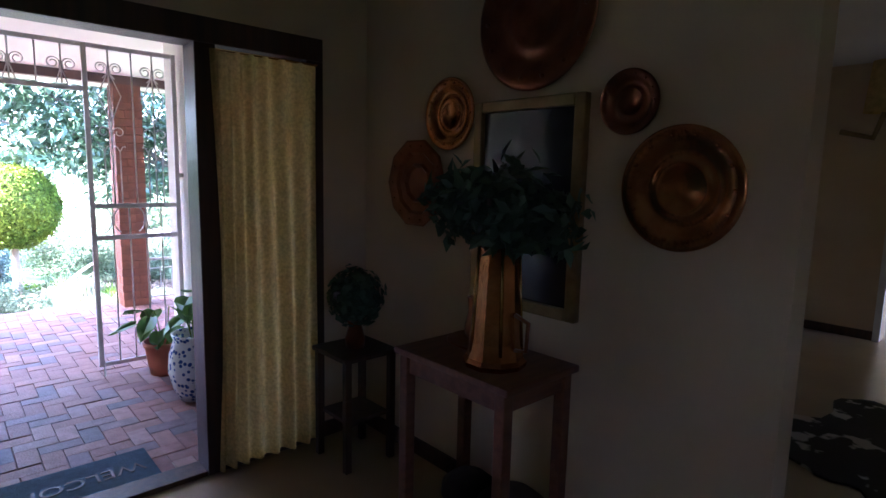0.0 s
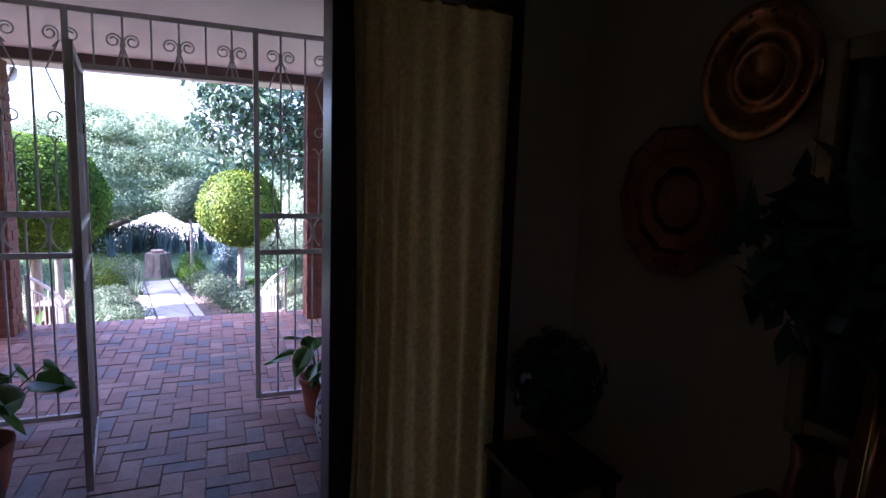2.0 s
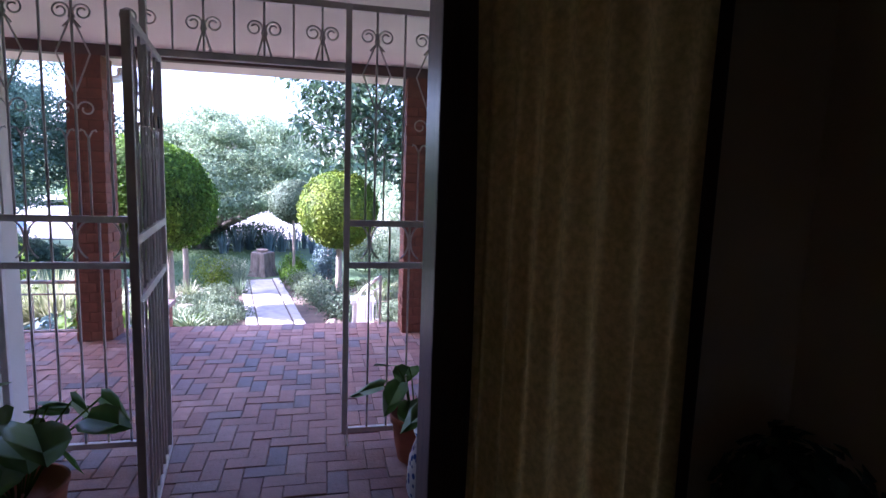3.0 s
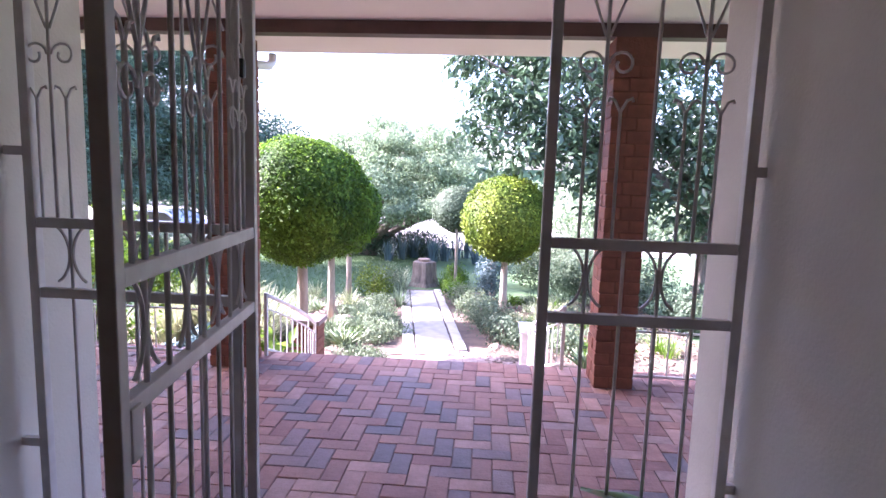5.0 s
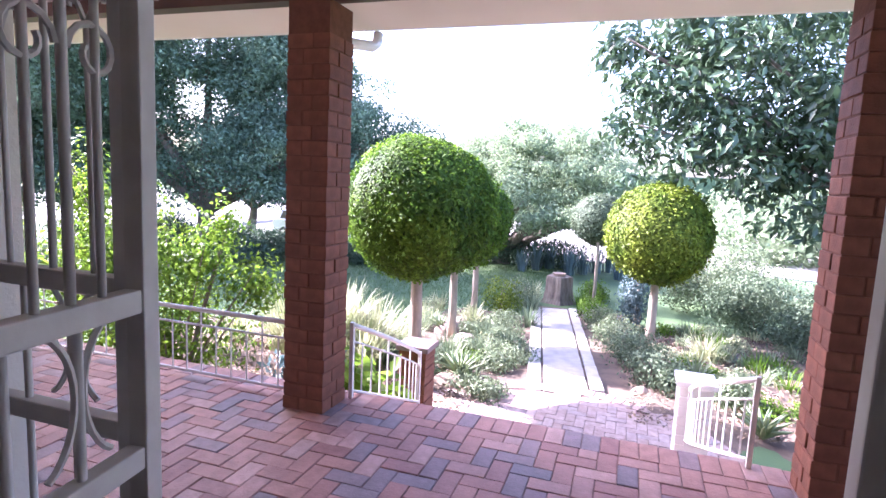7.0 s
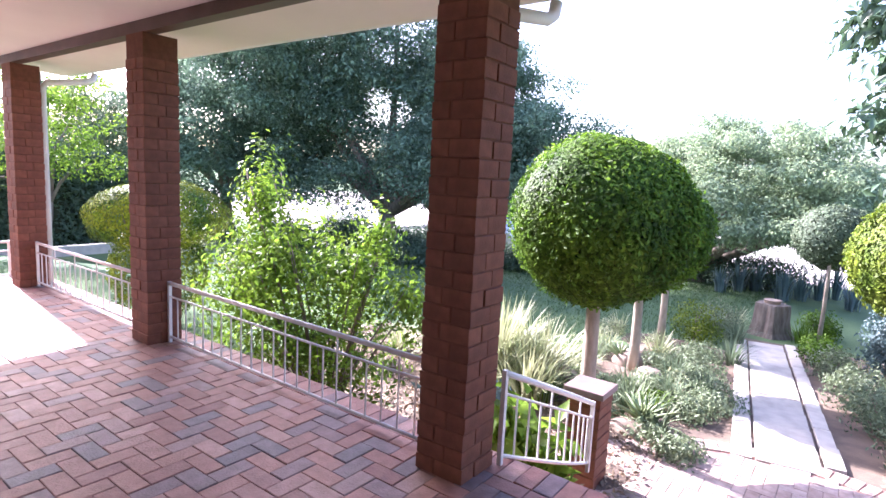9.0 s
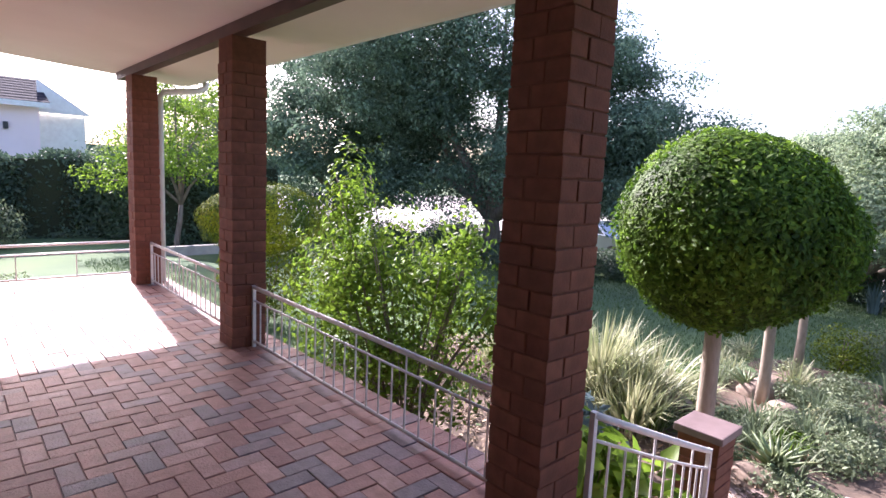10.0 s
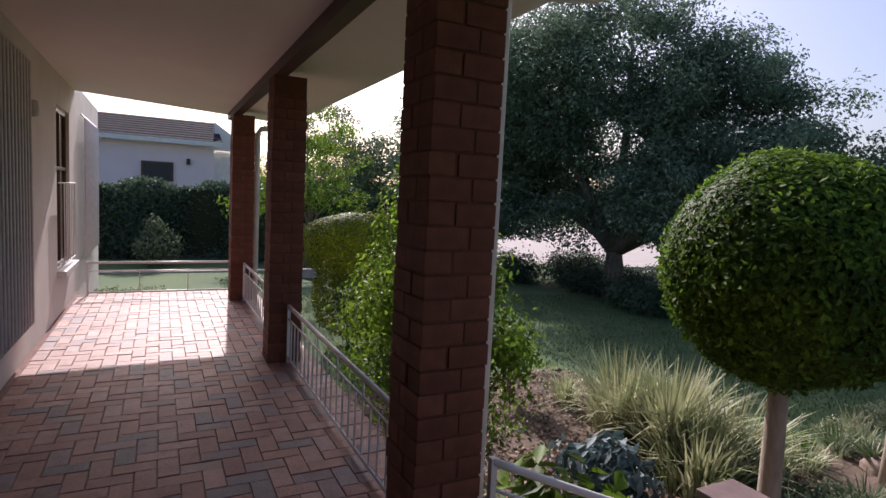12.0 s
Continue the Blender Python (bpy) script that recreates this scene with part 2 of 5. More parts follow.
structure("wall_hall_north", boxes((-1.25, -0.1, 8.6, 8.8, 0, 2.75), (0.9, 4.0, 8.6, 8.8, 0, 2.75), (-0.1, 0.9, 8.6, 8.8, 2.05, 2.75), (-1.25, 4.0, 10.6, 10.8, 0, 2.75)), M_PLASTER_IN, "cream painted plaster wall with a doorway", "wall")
structure("floor_room", boxes((-1.85, 4.0, -3.2, 10.6, -0.2, -0.004), (-2.1, -1.85, 1.6, 2.65, -0.2, -0.004)), M_FLOOR, "cream tiled floor of the entrance room", "floor")
structure("ceiling_room", boxes((-2.05, 4.2, -3.4, 10.8, 2.75, 2.9)), M_CEIL, "white painted ceiling", "ceiling")
structure("ceiling_recess", boxes((-4.2, -2.05, 0.5, 3.4, 2.74, 2.86)), M_CEIL, "white painted ceiling of the entrance recess", "ceiling")
bm = boxes((-6.82, WX, END - 0.12, 9.0, CEIL, CEIL + 0.06), (WX, -3.7, 0.75, 3.15, CEIL, CEIL + 0.06))
for v in bm.verts:
    v.co.z += 0.055 * (v.co.x + 6.05)
structure("ceiling_veranda", bm, M_CEIL, "white painted board ceiling rising towards the house", "ceiling")
structure("trim_recess_fascia", boxes((-3.72, -3.7, 0.75, 3.15, 2.725, 2.74)), M_CEIL, "white board closing the ceiling step", "trim")
structure("roof_house", boxes((-6.88, 4.4, END - 0.15, 9.0, CEIL + 0.4, CEIL + 0.5)), M_BEAM, "dark roof over the house", "roof")
structure("trim_beam", boxes((-6.1, -5.995, END + 0.05, 9.0, CEIL - 0.09, CEIL)), M_BEAM, "dark brown timber beam along the column tops", "beam")


def column(x, y, s=0.28):
    th = empty("brick_column", pose(x, y, 0), "square face-brick veranda column with raked joints", "column", "veranda columns")
    part("core", boxes((-s / 2 + 0.005, s / 2 - 0.005, -s / 2 + 0.005, s / 2 - 0.005, -0.02, CEIL - 0.09)), M_MORTAR, th)
    return th


COLUMNS = (-5.615, -2.67, 0.43, 3.3, 6.2)
for cy in COLUMNS:
    column(-6.125, cy)


# ---- ground, steps and garden structure ----
def ground_z(x, y):
    z = GROUND - 0.04 * min(max(-10 - x, 0), 26)
    a = min(max((-5.0 - y) / 3.5, 0), 1) * min(max((x + 10.5) / 3.5, 0), 1)
    return z + 0.5 * a * a * (3 - 2 * a)


xs = [-300, -120, -60, -40] + [-36 + 0.5 * i for i in range(73)] + [4, 20, 120, 300]
ys = [-300, -120, -60, -40] + [-30 + 0.5 * i for i in range(101)] + [30, 60, 120, 300]
bm = bmesh.new()
grid = [[bm.verts.new((x, y, ground_z(x, y) - 0.02 + (0.02 * noise.noise((x * 0.7, y * 0.7, 0)) if -36 < x < 0 else 0))) for y in ys] for x in xs]
for i in range(len(xs) - 1):
    for j in range(len(ys) - 1):
        bm.faces.new((grid[i][j], grid[i + 1][j], grid[i + 1][j + 1], grid[i][j + 1]))
structure("ground", bm, M_LAWN, "green lawn in dappled shade", "lawn")
structure("backdrop_distance", boxes((-260, -255, -260, 260, -4, 7), (-260, 260, -260, -255, -4, 7)), M_LEAF_DARK, "distant dark line of trees", "backdrop")


def soil_bed(name, x0, x1, y0, y1, seed):
    bm = bmesh.new()
    nx, ny = int((x1 - x0) / 0.12), int((y1 - y0) / 0.12)
    grid = []
    for i in range(nx + 1):
        for j in range(ny + 1):
            x, y = x0 + (x1 - x0) * i / nx, y0 + (y1 - y0) * j / ny
            e = min(i, nx - i, j, ny - j)
            h = 0.05 * min(e, 3) / 3 - 0.03 + 0.045 * noise.noise((x * 2.2, y * 2.2, seed)) * min(e, 2)
            grid.append(bm.verts.new((x, y, ground_z(x, y) + h)))
    for i in range(nx):
        for j in range(ny):
            a = i * (ny + 1) + j
            bm.faces.new((grid[a], grid[a + ny + 1], grid[a + ny + 2], grid[a + 1]))
    return structure(name, bm, M_SOIL, "bare reddish-brown soil of the flower bed", "flower bed")


soil_bed("ground_bed_south", -11.1, -6.36, -4.4, -1.08, 1.0)
soil_bed("ground_bed_middle", -14.4, -6.36, -1.02, 1.05, 3.0)
bm = bmesh.new()
strip = [[bm.verts.new((x, y, ground_z(x, y) + 0.004)) for y in (0.8, 2.7)] for x in (-15.6, -14.0, -12.5, -11.0, -9.6)]
for a, c in zip(strip, strip[1:]):
    bm.faces.new((a[0], c[0], c[1], a[1]))
structure("ground_path_bed", bm, M_SOIL, "bare soil along the slab path", "flower bed")
soil_bed("ground_bed_north", -14.6, -8.9, 2.5, 6.2, 2.0)
structure("road", boxes((-60, -22.5, -60, -19.0, -1.75, -1.55), (-48, -27.5, -19.0, 60, -2.0, -1.72)), M_TAR, "pale sunlit road beyond the garden", "road")


def steps():
    th = empty("entrance_steps", pose(0, 0, 0), "brick garden steps going down from the veranda", "steps")
    for k in range(5):
        part("step", boxes((-6.7 - 0.28 * k, -6.38 - 0.28 * k, 0.6, 3.0, GROUND - 0.05, -0.175 * (k + 1)), bevel=0.012), M_BRICK_J, th)
    return th


BRICK_STOPS = [(0.0, (0.26, 0.115, 0.1)), (0.25, (0.39, 0.2, 0.155)), (0.5, (0.31, 0.15, 0.125)), (0.7, (0.47, 0.28, 0.23)), (0.84, (0.18, 0.145, 0.16)), (1.0, (0.27, 0.175, 0.175))]
FACE_STOPS = [(0.0, (0.165, 0.056, 0.033)), (0.35, (0.22, 0.077, 0.043)), (0.7, (0.19, 0.065, 0.037)), (1.0, (0.24, 0.088, 0.05))]


def brick_mat(name, stops, island, rough=0.75):
    m = mat(name, (1, 1, 1), (0.72, 0.7, 0.68), 14, rough, bump=0.7, bump_scale=75, detail=6)
    nt = m.node_tree
    n, l = nt.nodes, nt.links
    ramp = n.new("ShaderNodeValToRGB")
    for i, (p, c) in enumerate(stops):
        e = ramp.color_ramp.elements[i] if i < 2 else ramp.color_ramp.elements.new(p)
        e.position, e.color = p, (*c, 1)
    src = n.new("ShaderNodeNewGeometry").outputs["Random Per Island"] if island else n.new("ShaderNodeObjectInfo").outputs["Random"]
    l.new(src, ramp.inputs["Fac"])
    mul = n.new("ShaderNodeMix")
    mul.data_type, mul.blend_type = "RGBA", "MULTIPLY"
    mul.inputs["Factor"].default_value = 1.0
    p = n["Principled BSDF"]
    l.new(ramp.outputs["Color"], mul.inputs["A"])
    l.new(p.inputs["Base Color"].links[0].from_socket, mul.inputs["B"])
    l.new(mul.outputs["Result"], p.inputs["Base Color"])
    return m


M_PAVER = brick_mat("clay_paver", BRICK_STOPS, False, 0.6)
M_PAVER_J = brick_mat("clay_paver_joined", BRICK_STOPS, True, 0.6)
M_BRICK = brick_mat("face_brick", FACE_STOPS, False)
M_BRICK_J = brick_mat("face_brick_joined", FACE_STOPS, True)
steps()


M_CAP = mat("dark_quarry_tile", (0.24, 0.18, 0.18), (0.18, 0.13, 0.13), 6, 0.5, bump=0.2)


def brick_piers():
    for x, y, top, m, cap, label in ((-8.23, 0.34, -0.2, M_BRICK_J, M_CAP, "low brown face-brick pier with a flat tiled cap"), (-8.5, 2.96, -0.24, M_WHITE, M_WHITE, "low white painted pier with a flat cap")):
        th = empty("garden_pier", pose(x, y, GROUND - 0.03), label, "pier", "stair piers")
        h = top - GROUND
        n = int(h / 0.085)
        part("core", boxes((-0.132, 0.132, -0.132, 0.132, 0, h - 0.002)), M_MORTAR if m is not M_WHITE else M_WHITE, th)
        for k in range(n):
            o = 0.003 * (k % 2)
            part("brick_course", boxes((-0.14 - o, 0.14 + o, -0.14 - o, 0.14 + o, k * h / n, (k + 1) * h / n - 0.008), bevel=0.004), m, th)
        part("cap", boxes((-0.17, 0.17, -0.17, 0.17, h, h + 0.055), bevel=0.008), cap, th, "weathered flat cap")


brick_piers()


# ---- railings ----
def railing(p0, p1, name_label, drop0=0.0, drop1=0.0, height=0.5, sag=0.0, n=None):
    """Low white bar railing from p0 to p1; the ends stand at the given heights."""
    a, b = Vector(p0), Vector(p1)
    th = empty("railing", pose(0, 0, 0), name_label, "railing", "veranda railings")
    ln = (b - a).length
    n = n or max(3, int(ln / 0.125))

    def at(f, h):
        p = a.lerp(b, f)
        side = Vector((-(b - a).y, (b - a).x, 0)).normalized() * (sag * math.sin(math.pi * f))
        return p + side + Vector((0, 0, h))
    fs = [i / 12 for i in range(13)] if sag else [0, 1]
    part("top_rail", tube([at(f, height) for f in fs], 0.017, 8), M_WHITE, th, smooth=True)
    part("middle_rail", tube([at(f, height - 0.11) for f in fs], 0.008, 6), M_WHITE, th, smooth=True)
    part("bottom_rail", tube([at(f, 0.05) for f in fs], 0.011, 6), M_WHITE, th, smooth=True)
    for f in (0.0, 1.0):
        part("post", tube([at(f, -0.02), at(f, height + 0.015)], 0.018, 4), M_WHITE, th)
    for i in range(1, n):
        f = i / n
        part("baluster", tube([at(f, 0.05), at(f, height - 0.11 if i % 4 else height)], 0.006, 6), M_WHITE, th)
    return th


for c0, c1 in zip(COLUMNS[:2] + COLUMNS[3:4], COLUMNS[1:3] + COLUMNS[4:]):
    railing((-6.15, c0 + 0.17, 0), (-6.15, c1 - 0.17, 0), "low white painted steel railing between brick columns")
railing((-6.1, END + 0.08, -0.02), (-4.3, END + 0.08, -0.02), "low white painted steel railing at the veranda's end", height=0.45, n=3)
railing((-6.3, 0.6, 0.0), (-7.6, 0.6, -0.57), "white painted steel stair railing curving down to the pier", sag=-0.06, height=0.5)
railing((-6.34, 2.98, 0.0), (-8.3, 2.9, -0.78), "white painted steel stair railing going down to the pier", sag=0.1, height=0.5)

# gutter, downpipes
bm = bmesh.new()
prof = [(0, 0), (0, -0.09), (-0.09, -0.09), (-0.1, -0.02), (-0.094, -0.02), (-0.085, -0.084), (-0.006, -0.084), (-0.006, 0)]
ra = [bm.verts.new((-6.82 + px, END - 0.12, CEIL + 0.06 + pz)) for px, pz in prof]
rb = [bm.verts.new((-6.82 + px, 9.0, CEIL + 0.06 + pz)) for px, pz in prof]
for i in range(len(prof)):
    j = (i + 1) % len(prof)
    bm.faces.new((ra[i], ra[j], rb[j], rb[i]))
bm.faces.new(ra)
bm.faces.new(rb[::-1])
structure("trim_gutter", bm, M_WHITE, "white painted eaves gutter", "gutter")
for cy in (COLUMNS[2], COLUMNS[0]):
    th = empty("downpipe", pose(-6.315, cy + 0.02, 0), "white painted downpipe behind a brick column", "downpipe", "downpipes")
    part("pipe", tube([(0, 0, -1.0), (0, 0, CEIL - 0.3), (-0.04, 0, CEIL - 0.24), (-0.46, 0, CEIL - 0.17), (-0.53, 0, CEIL - 0.13), (-0.55, 0, CEIL - 0.06)], 0.037, 10), M_WHITE, th, smooth=True)
    for z in (0.4, 1.5):
        part("bracket", tube([(0.04 * math.cos(q), 0.04 * math.sin(q), z) for q in [2 * math.pi * k / 12 for k in range(12)]], 0.006, 6, closed=True), M_WHITE, th)


# ---- the gate ----
def scroll_pair(th, y, z, r, legs):
    """Two volutes springing from one node on a bar, with two splayed legs under it."""
    for s in (-1, 1):
        pts = [(0, y + s * 0.004, z - 0.008)]
        for i in range(20):
            a = -0.6 + 1.5 * 2 * math.pi * i / 19
            rr = r * (0.35 + 0.65 * (1 - i / 19))
            pts.append((0, y + s * (r * 1.12 - rr * math.cos(a)), z + r * 0.75 + rr * math.sin(a)))
        part("scrollwork", tube(pts, 0.0048, 5), M_GATE, th)
        part("scrollwork", tube([(0, y + s * 0.004, z), (0, y + s * 0.038, z - legs)], 0.0048, 5), M_GATE, th)


def panel(th, y0, y1, z0, z1, centres, node, scrolls):
    """One gate panel in the plane x = 0 of th: square frame, round bars, two cross rails, diamonds and scrolls."""
    for a, b in ((y0, y0 + 0.032), (y1 - 0.032, y1)):
        part("stile", boxes((-0.016, 0.016, a, b, z0, z1), bevel=0.003), M_GATE, th)
    for z, h in ((z0, 0.03), (1.03, 0.034), (1.265, 0.034), (z1 - 0.032, 0.032)):
        part("cross_rail", boxes((-0.014, 0.014, y0 + 0.033, y1 - 0.033, z, z + h), bevel=0.003), M_GATE, th)
    n = max(2, round((y1 - y0 - 0.064) / 0.105))
    for i in range(1, n):
        y = y0 + 0.032 + (y1 - y0 - 0.064) * i / n
        part("bar", tube([(0, y, z0 + 0.02), (0, y, 1.29)], 0.0065, 6), M_GATE, th, smooth=True)
        if i % 2:
            for s in (-1, 1):
                arc = [math.pi * (0.12 + 0.76 * q / 12) for q in range(13)]
                part("scrollwork", tube([(0, y + s * (0.075 - 0.068 * math.sin(a)), 1.178 - 0.1 * math.cos(a)) for a in arc], 0.005, 5), M_GATE, th)
    for y in centres:
        for yy in (y, y + 0.15):
            if yy < y1 - 0.05:
                part("bar", tube([(0, yy, 1.29), (0, yy, z1 - 0.02)], 0.0065, 6), M_GATE, th, smooth=True)
        if scrolls:
            scroll_pair(th, y, node, 0.043, 0.04)
        for s in (-1, 1):
            part("scrollwork", tube([(0, y + s * 0.006, node), (0, y + s * 0.074, node - 0.16), (0, y + s * 0.006, node - 0.34)], 0.0046, 5), M_GATE, th)
            volute = [0.45 * q for q in range(16)]
            part("scrollwork", tube([(0, y + s * (0.048 - 0.04 * math.cos(a) * (1 - a / 11)), node - 0.42 + 0.04 * math.sin(a) * (1 - a / 11)) for a in volute], 0.0046, 5), M_GATE, th)
            part("bar", tube([(0, y + s * 0.05, 1.29), (0, y + s * 0.05, 1.69)], 0.0055, 6), M_GATE, th, smooth=True)
            for q in (-1, 1):
                part("scrollwork", tube([(0, y + s * 0.05, 1.68), (0, y + s * 0.05 + q * 0.018, 1.715), (0, y + s * 0.05 + q * 0.034, 1.722), (0, y + s * 0.05 + q * 0.036, 1.712)], 0.0046, 5), M_GATE, th)


def gate():
    th = empty("security_gate", pose(-3.757, 0, 0), "pale grey wrought-iron security gate screen with scrolls", "gate")
    panel(th, 0.82, 1.54, 0.07, 2.43, (0.92, 1.21, 1.5), 2.24, True)
    panel(th, 2.5, 3.12, 0.07, 2.43, (2.665, 2.955), 2.24, True)
    for z in (2.095, 2.398):
        part("cross_rail", boxes((-0.016, 0.016, 1.541, 2.499, z, z + 0.032), bevel=0.003), M_GATE, th)
    for y in (1.655, 1.8, 1.945, 2.09, 2.235, 2.38):
        part("bar", tube([(0, y, 2.11), (0, y, 2.41)], 0.0058, 6), M_GATE, th, smooth=True)
    for y in (1.8, 2.09, 2.38):
        scroll_pair(th, y, 2.235, 0.043, 0.115)
    part("drop_bolt", tube([(0.02, 2.53, 0.0), (0.02, 2.53, 0.12)], 0.006, 6), M_GATE, th)
    for z in (0.5, 1.5):
        part("wall_lug", boxes((-0.01, 0.01, 3.12, 3.16, z, z + 0.03)), M_GATE, th)
        part("wall_lug", boxes((-0.01, 0.01, 0.74, 0.82, z, z + 0.03)), M_GATE, th)
    leaf = empty("gate_leaf", pose(-3.74, 1.59, 0, 0, 0, -82), "open pale grey wrought-iron gate leaf with scrolls", "gate")
    panel(leaf, 0.01, 0.88, 0.06, 2.09, (0.15, 0.445, 0.74), 2.03, False)
    part("latch_box", boxes((-0.02, 0.02, 0.81, 0.85, 0.95, 1.05), bevel=0.004), M_GATE, leaf)
    for z in (0.3, 1.75):
        part("hinge", tube([(0, 0.0, z), (0, 0.0, z + 0.09)], 0.012, 8), M_GATE, leaf, smooth=True)
    lock = empty("padlock", pose(-3.62, 1.605, 1.78), "black padlock hung on a gate bar", "padlock")
    part("body", boxes((-0.009, 0.009, -0.016, 0.016, -0.045, 0.01), bevel=0.005), M_BLACK, lock)
    part("shackle", tube([(0, 0.011 * math.cos(a), 0.01 + 0.04 * math.sin(a)) for a in [math.pi * q / 8 for q in range(9)]], 0.004, 6), M_STEEL, lock, smooth=True)


M_BLACK = mat("black_enamel", (0.02, 0.02, 0.022), (0.03, 0.03, 0.03), 8, 0.4)
M_STEEL = mat("bright_steel", (0.6, 0.6, 0.6), (0.5, 0.5, 0.5), 12, 0.3, metal=1.0)
gate()


# ---- plants ----
def blade_clump(name, x, y, z, n, length, width, material, seed, label, spread=0.9, category="plant", lean=1.0):
    """A tuft of arching strap leaves, four pieces long."""
    rng = np.random.default_rng(seed)
    th = empty(name, pose(x, y, z), label, category)
    v, f = [], []
    for i in range(n):
        a, r0 = rng.uniform(0, 6.283), rng.uniform(0, 0.16) * spread
        tilt = rng.uniform(0.08, 0.95) * lean
        ln = length * rng.uniform(0.6, 1.1)
        d = np.array([math.cos(a), math.sin(a), 0])
        side = np.array([-d[1], d[0], 0]) * width * 0.5
        p = d * r0
        b = len(v)
        ang = tilt * 0.45
        for k in range(5):
            w = (1.0, 1.1, 0.95, 0.65, 0.05)[k]
            v += [tuple(p - side * w), tuple(p + side * w)]
            p = p + ln / 4 * (d * math.sin(ang) + np.array([0, 0, math.cos(ang)]))
            ang += tilt * 0.5 * rng.uniform(0.6, 1.3)
        f += [(b + 2 * k, b + 2 * k + 1, b + 2 * k + 3, b + 2 * k + 2) for k in range(4)]
    me = bpy.data.meshes.new("blades")
    me.from_pydata(v, [], f)
    me.materials.append(material)
    ob = new("foliage", me)
    ob.parent = th
    return th


def aloe(x, y, z, n, length, seed, material, label):
    rng = np.random.default_rng(seed)
    th = empty("aloe", pose(x, y, z), label, "succulent")
    for i in range(n):
        a = i * 2.4
        tilt = 0.25 + 1.0 * i / n
        d = Vector((math.cos(a), math.sin(a), 0))
        ln = length * (0.75 + 0.3 * i / n)
        pts, rad = [], []
        p, ang = Vector((0, 0, 0.02)), tilt * 0.75
        for k in range(6):
            pts.append(p.copy())
            rad.append((0.026, 0.03, 0.026, 0.019, 0.011, 0.002)[k])
            p = p + (d * math.sin(ang) + Vector((0, 0, math.cos(ang)))) * ln / 5
            ang += 0.09
        part("leaf", tube(pts, 0.02, 5, taper=rad), material, th, smooth=True)
    return th


def bush(name, x, y, z, blobs, n, size, material, seed, label, twigs=0, shell=0.5, lump=0.22, category="shrub", droop=0.0, group=""):
    rng = np.random.default_rng(seed)
    th = empty(name, pose(x, y, z), label, category, group)
    tot = sum(r[0] * r[1] + r[1] * r[2] for _, r in blobs)
    P, D = [], []
    for c, r in blobs:
        k = int(n * (r[0] * r[1] + r[1] * r[2]) / tot)
        p, d = blob_points(rng, k, c, r, shell, lump)
        P.append(p)
        D.append(d)
    P, D = np.concatenate(P), np.concatenate(D)
    keep = P[:, 2] > 0.02
    P, D = P[keep], D[keep]
    leaf_part("foliage", leaves(P, D, rng.uniform(0.7, 1.3, len(P)) * size, seed, droop=droop), material, th)
    for i in range(twigs):
        a = rng.uniform(0, 6.28)
        c, r = blobs[i % len(blobs)]
        e = Vector((c[0] + math.cos(a) * r[0] * 0.6, c[1] + math.sin(a) * r[1] * 0.6, c[2] + r[2] * 0.5))
        s = Vector((math.cos(a) * 0.08, math.sin(a) * 0.08, 0))
        m = s.lerp(e, 0.5) + Vector((0, 0, 0.1))
        part("stem", tube([s, m, e], 0.01, 5, taper=[0.014, 0.01, 0.004]), M_BARK, th, smooth=True)
    return th


def rock(x, y, z, sx, sy, sz, seed, label="weathered brown garden rock"):
    bm = bmesh.new()
    bmesh.ops.create_icosphere(bm, subdivisions=3, radius=1.0)
    for v in bm.verts:
        k = 1 + 0.28 * noise.noise(v.co * 1.3 + Vector((seed, 0, 0))) + 0.1 * noise.noise(v.co * 3.4 + Vector((0, seed, 0)))
        v.co = Vector((v.co.x * sx * k, v.co.y * sy * k, max(v.co.z, -0.5) * sz * k))
    ob = link("rock", bm, M_ROCK, smooth=True)
    ob.matrix_world = pose(x, y, z, 0, 0, seed * 40)
    return tagged(ob, label, "rock", "garden rocks")


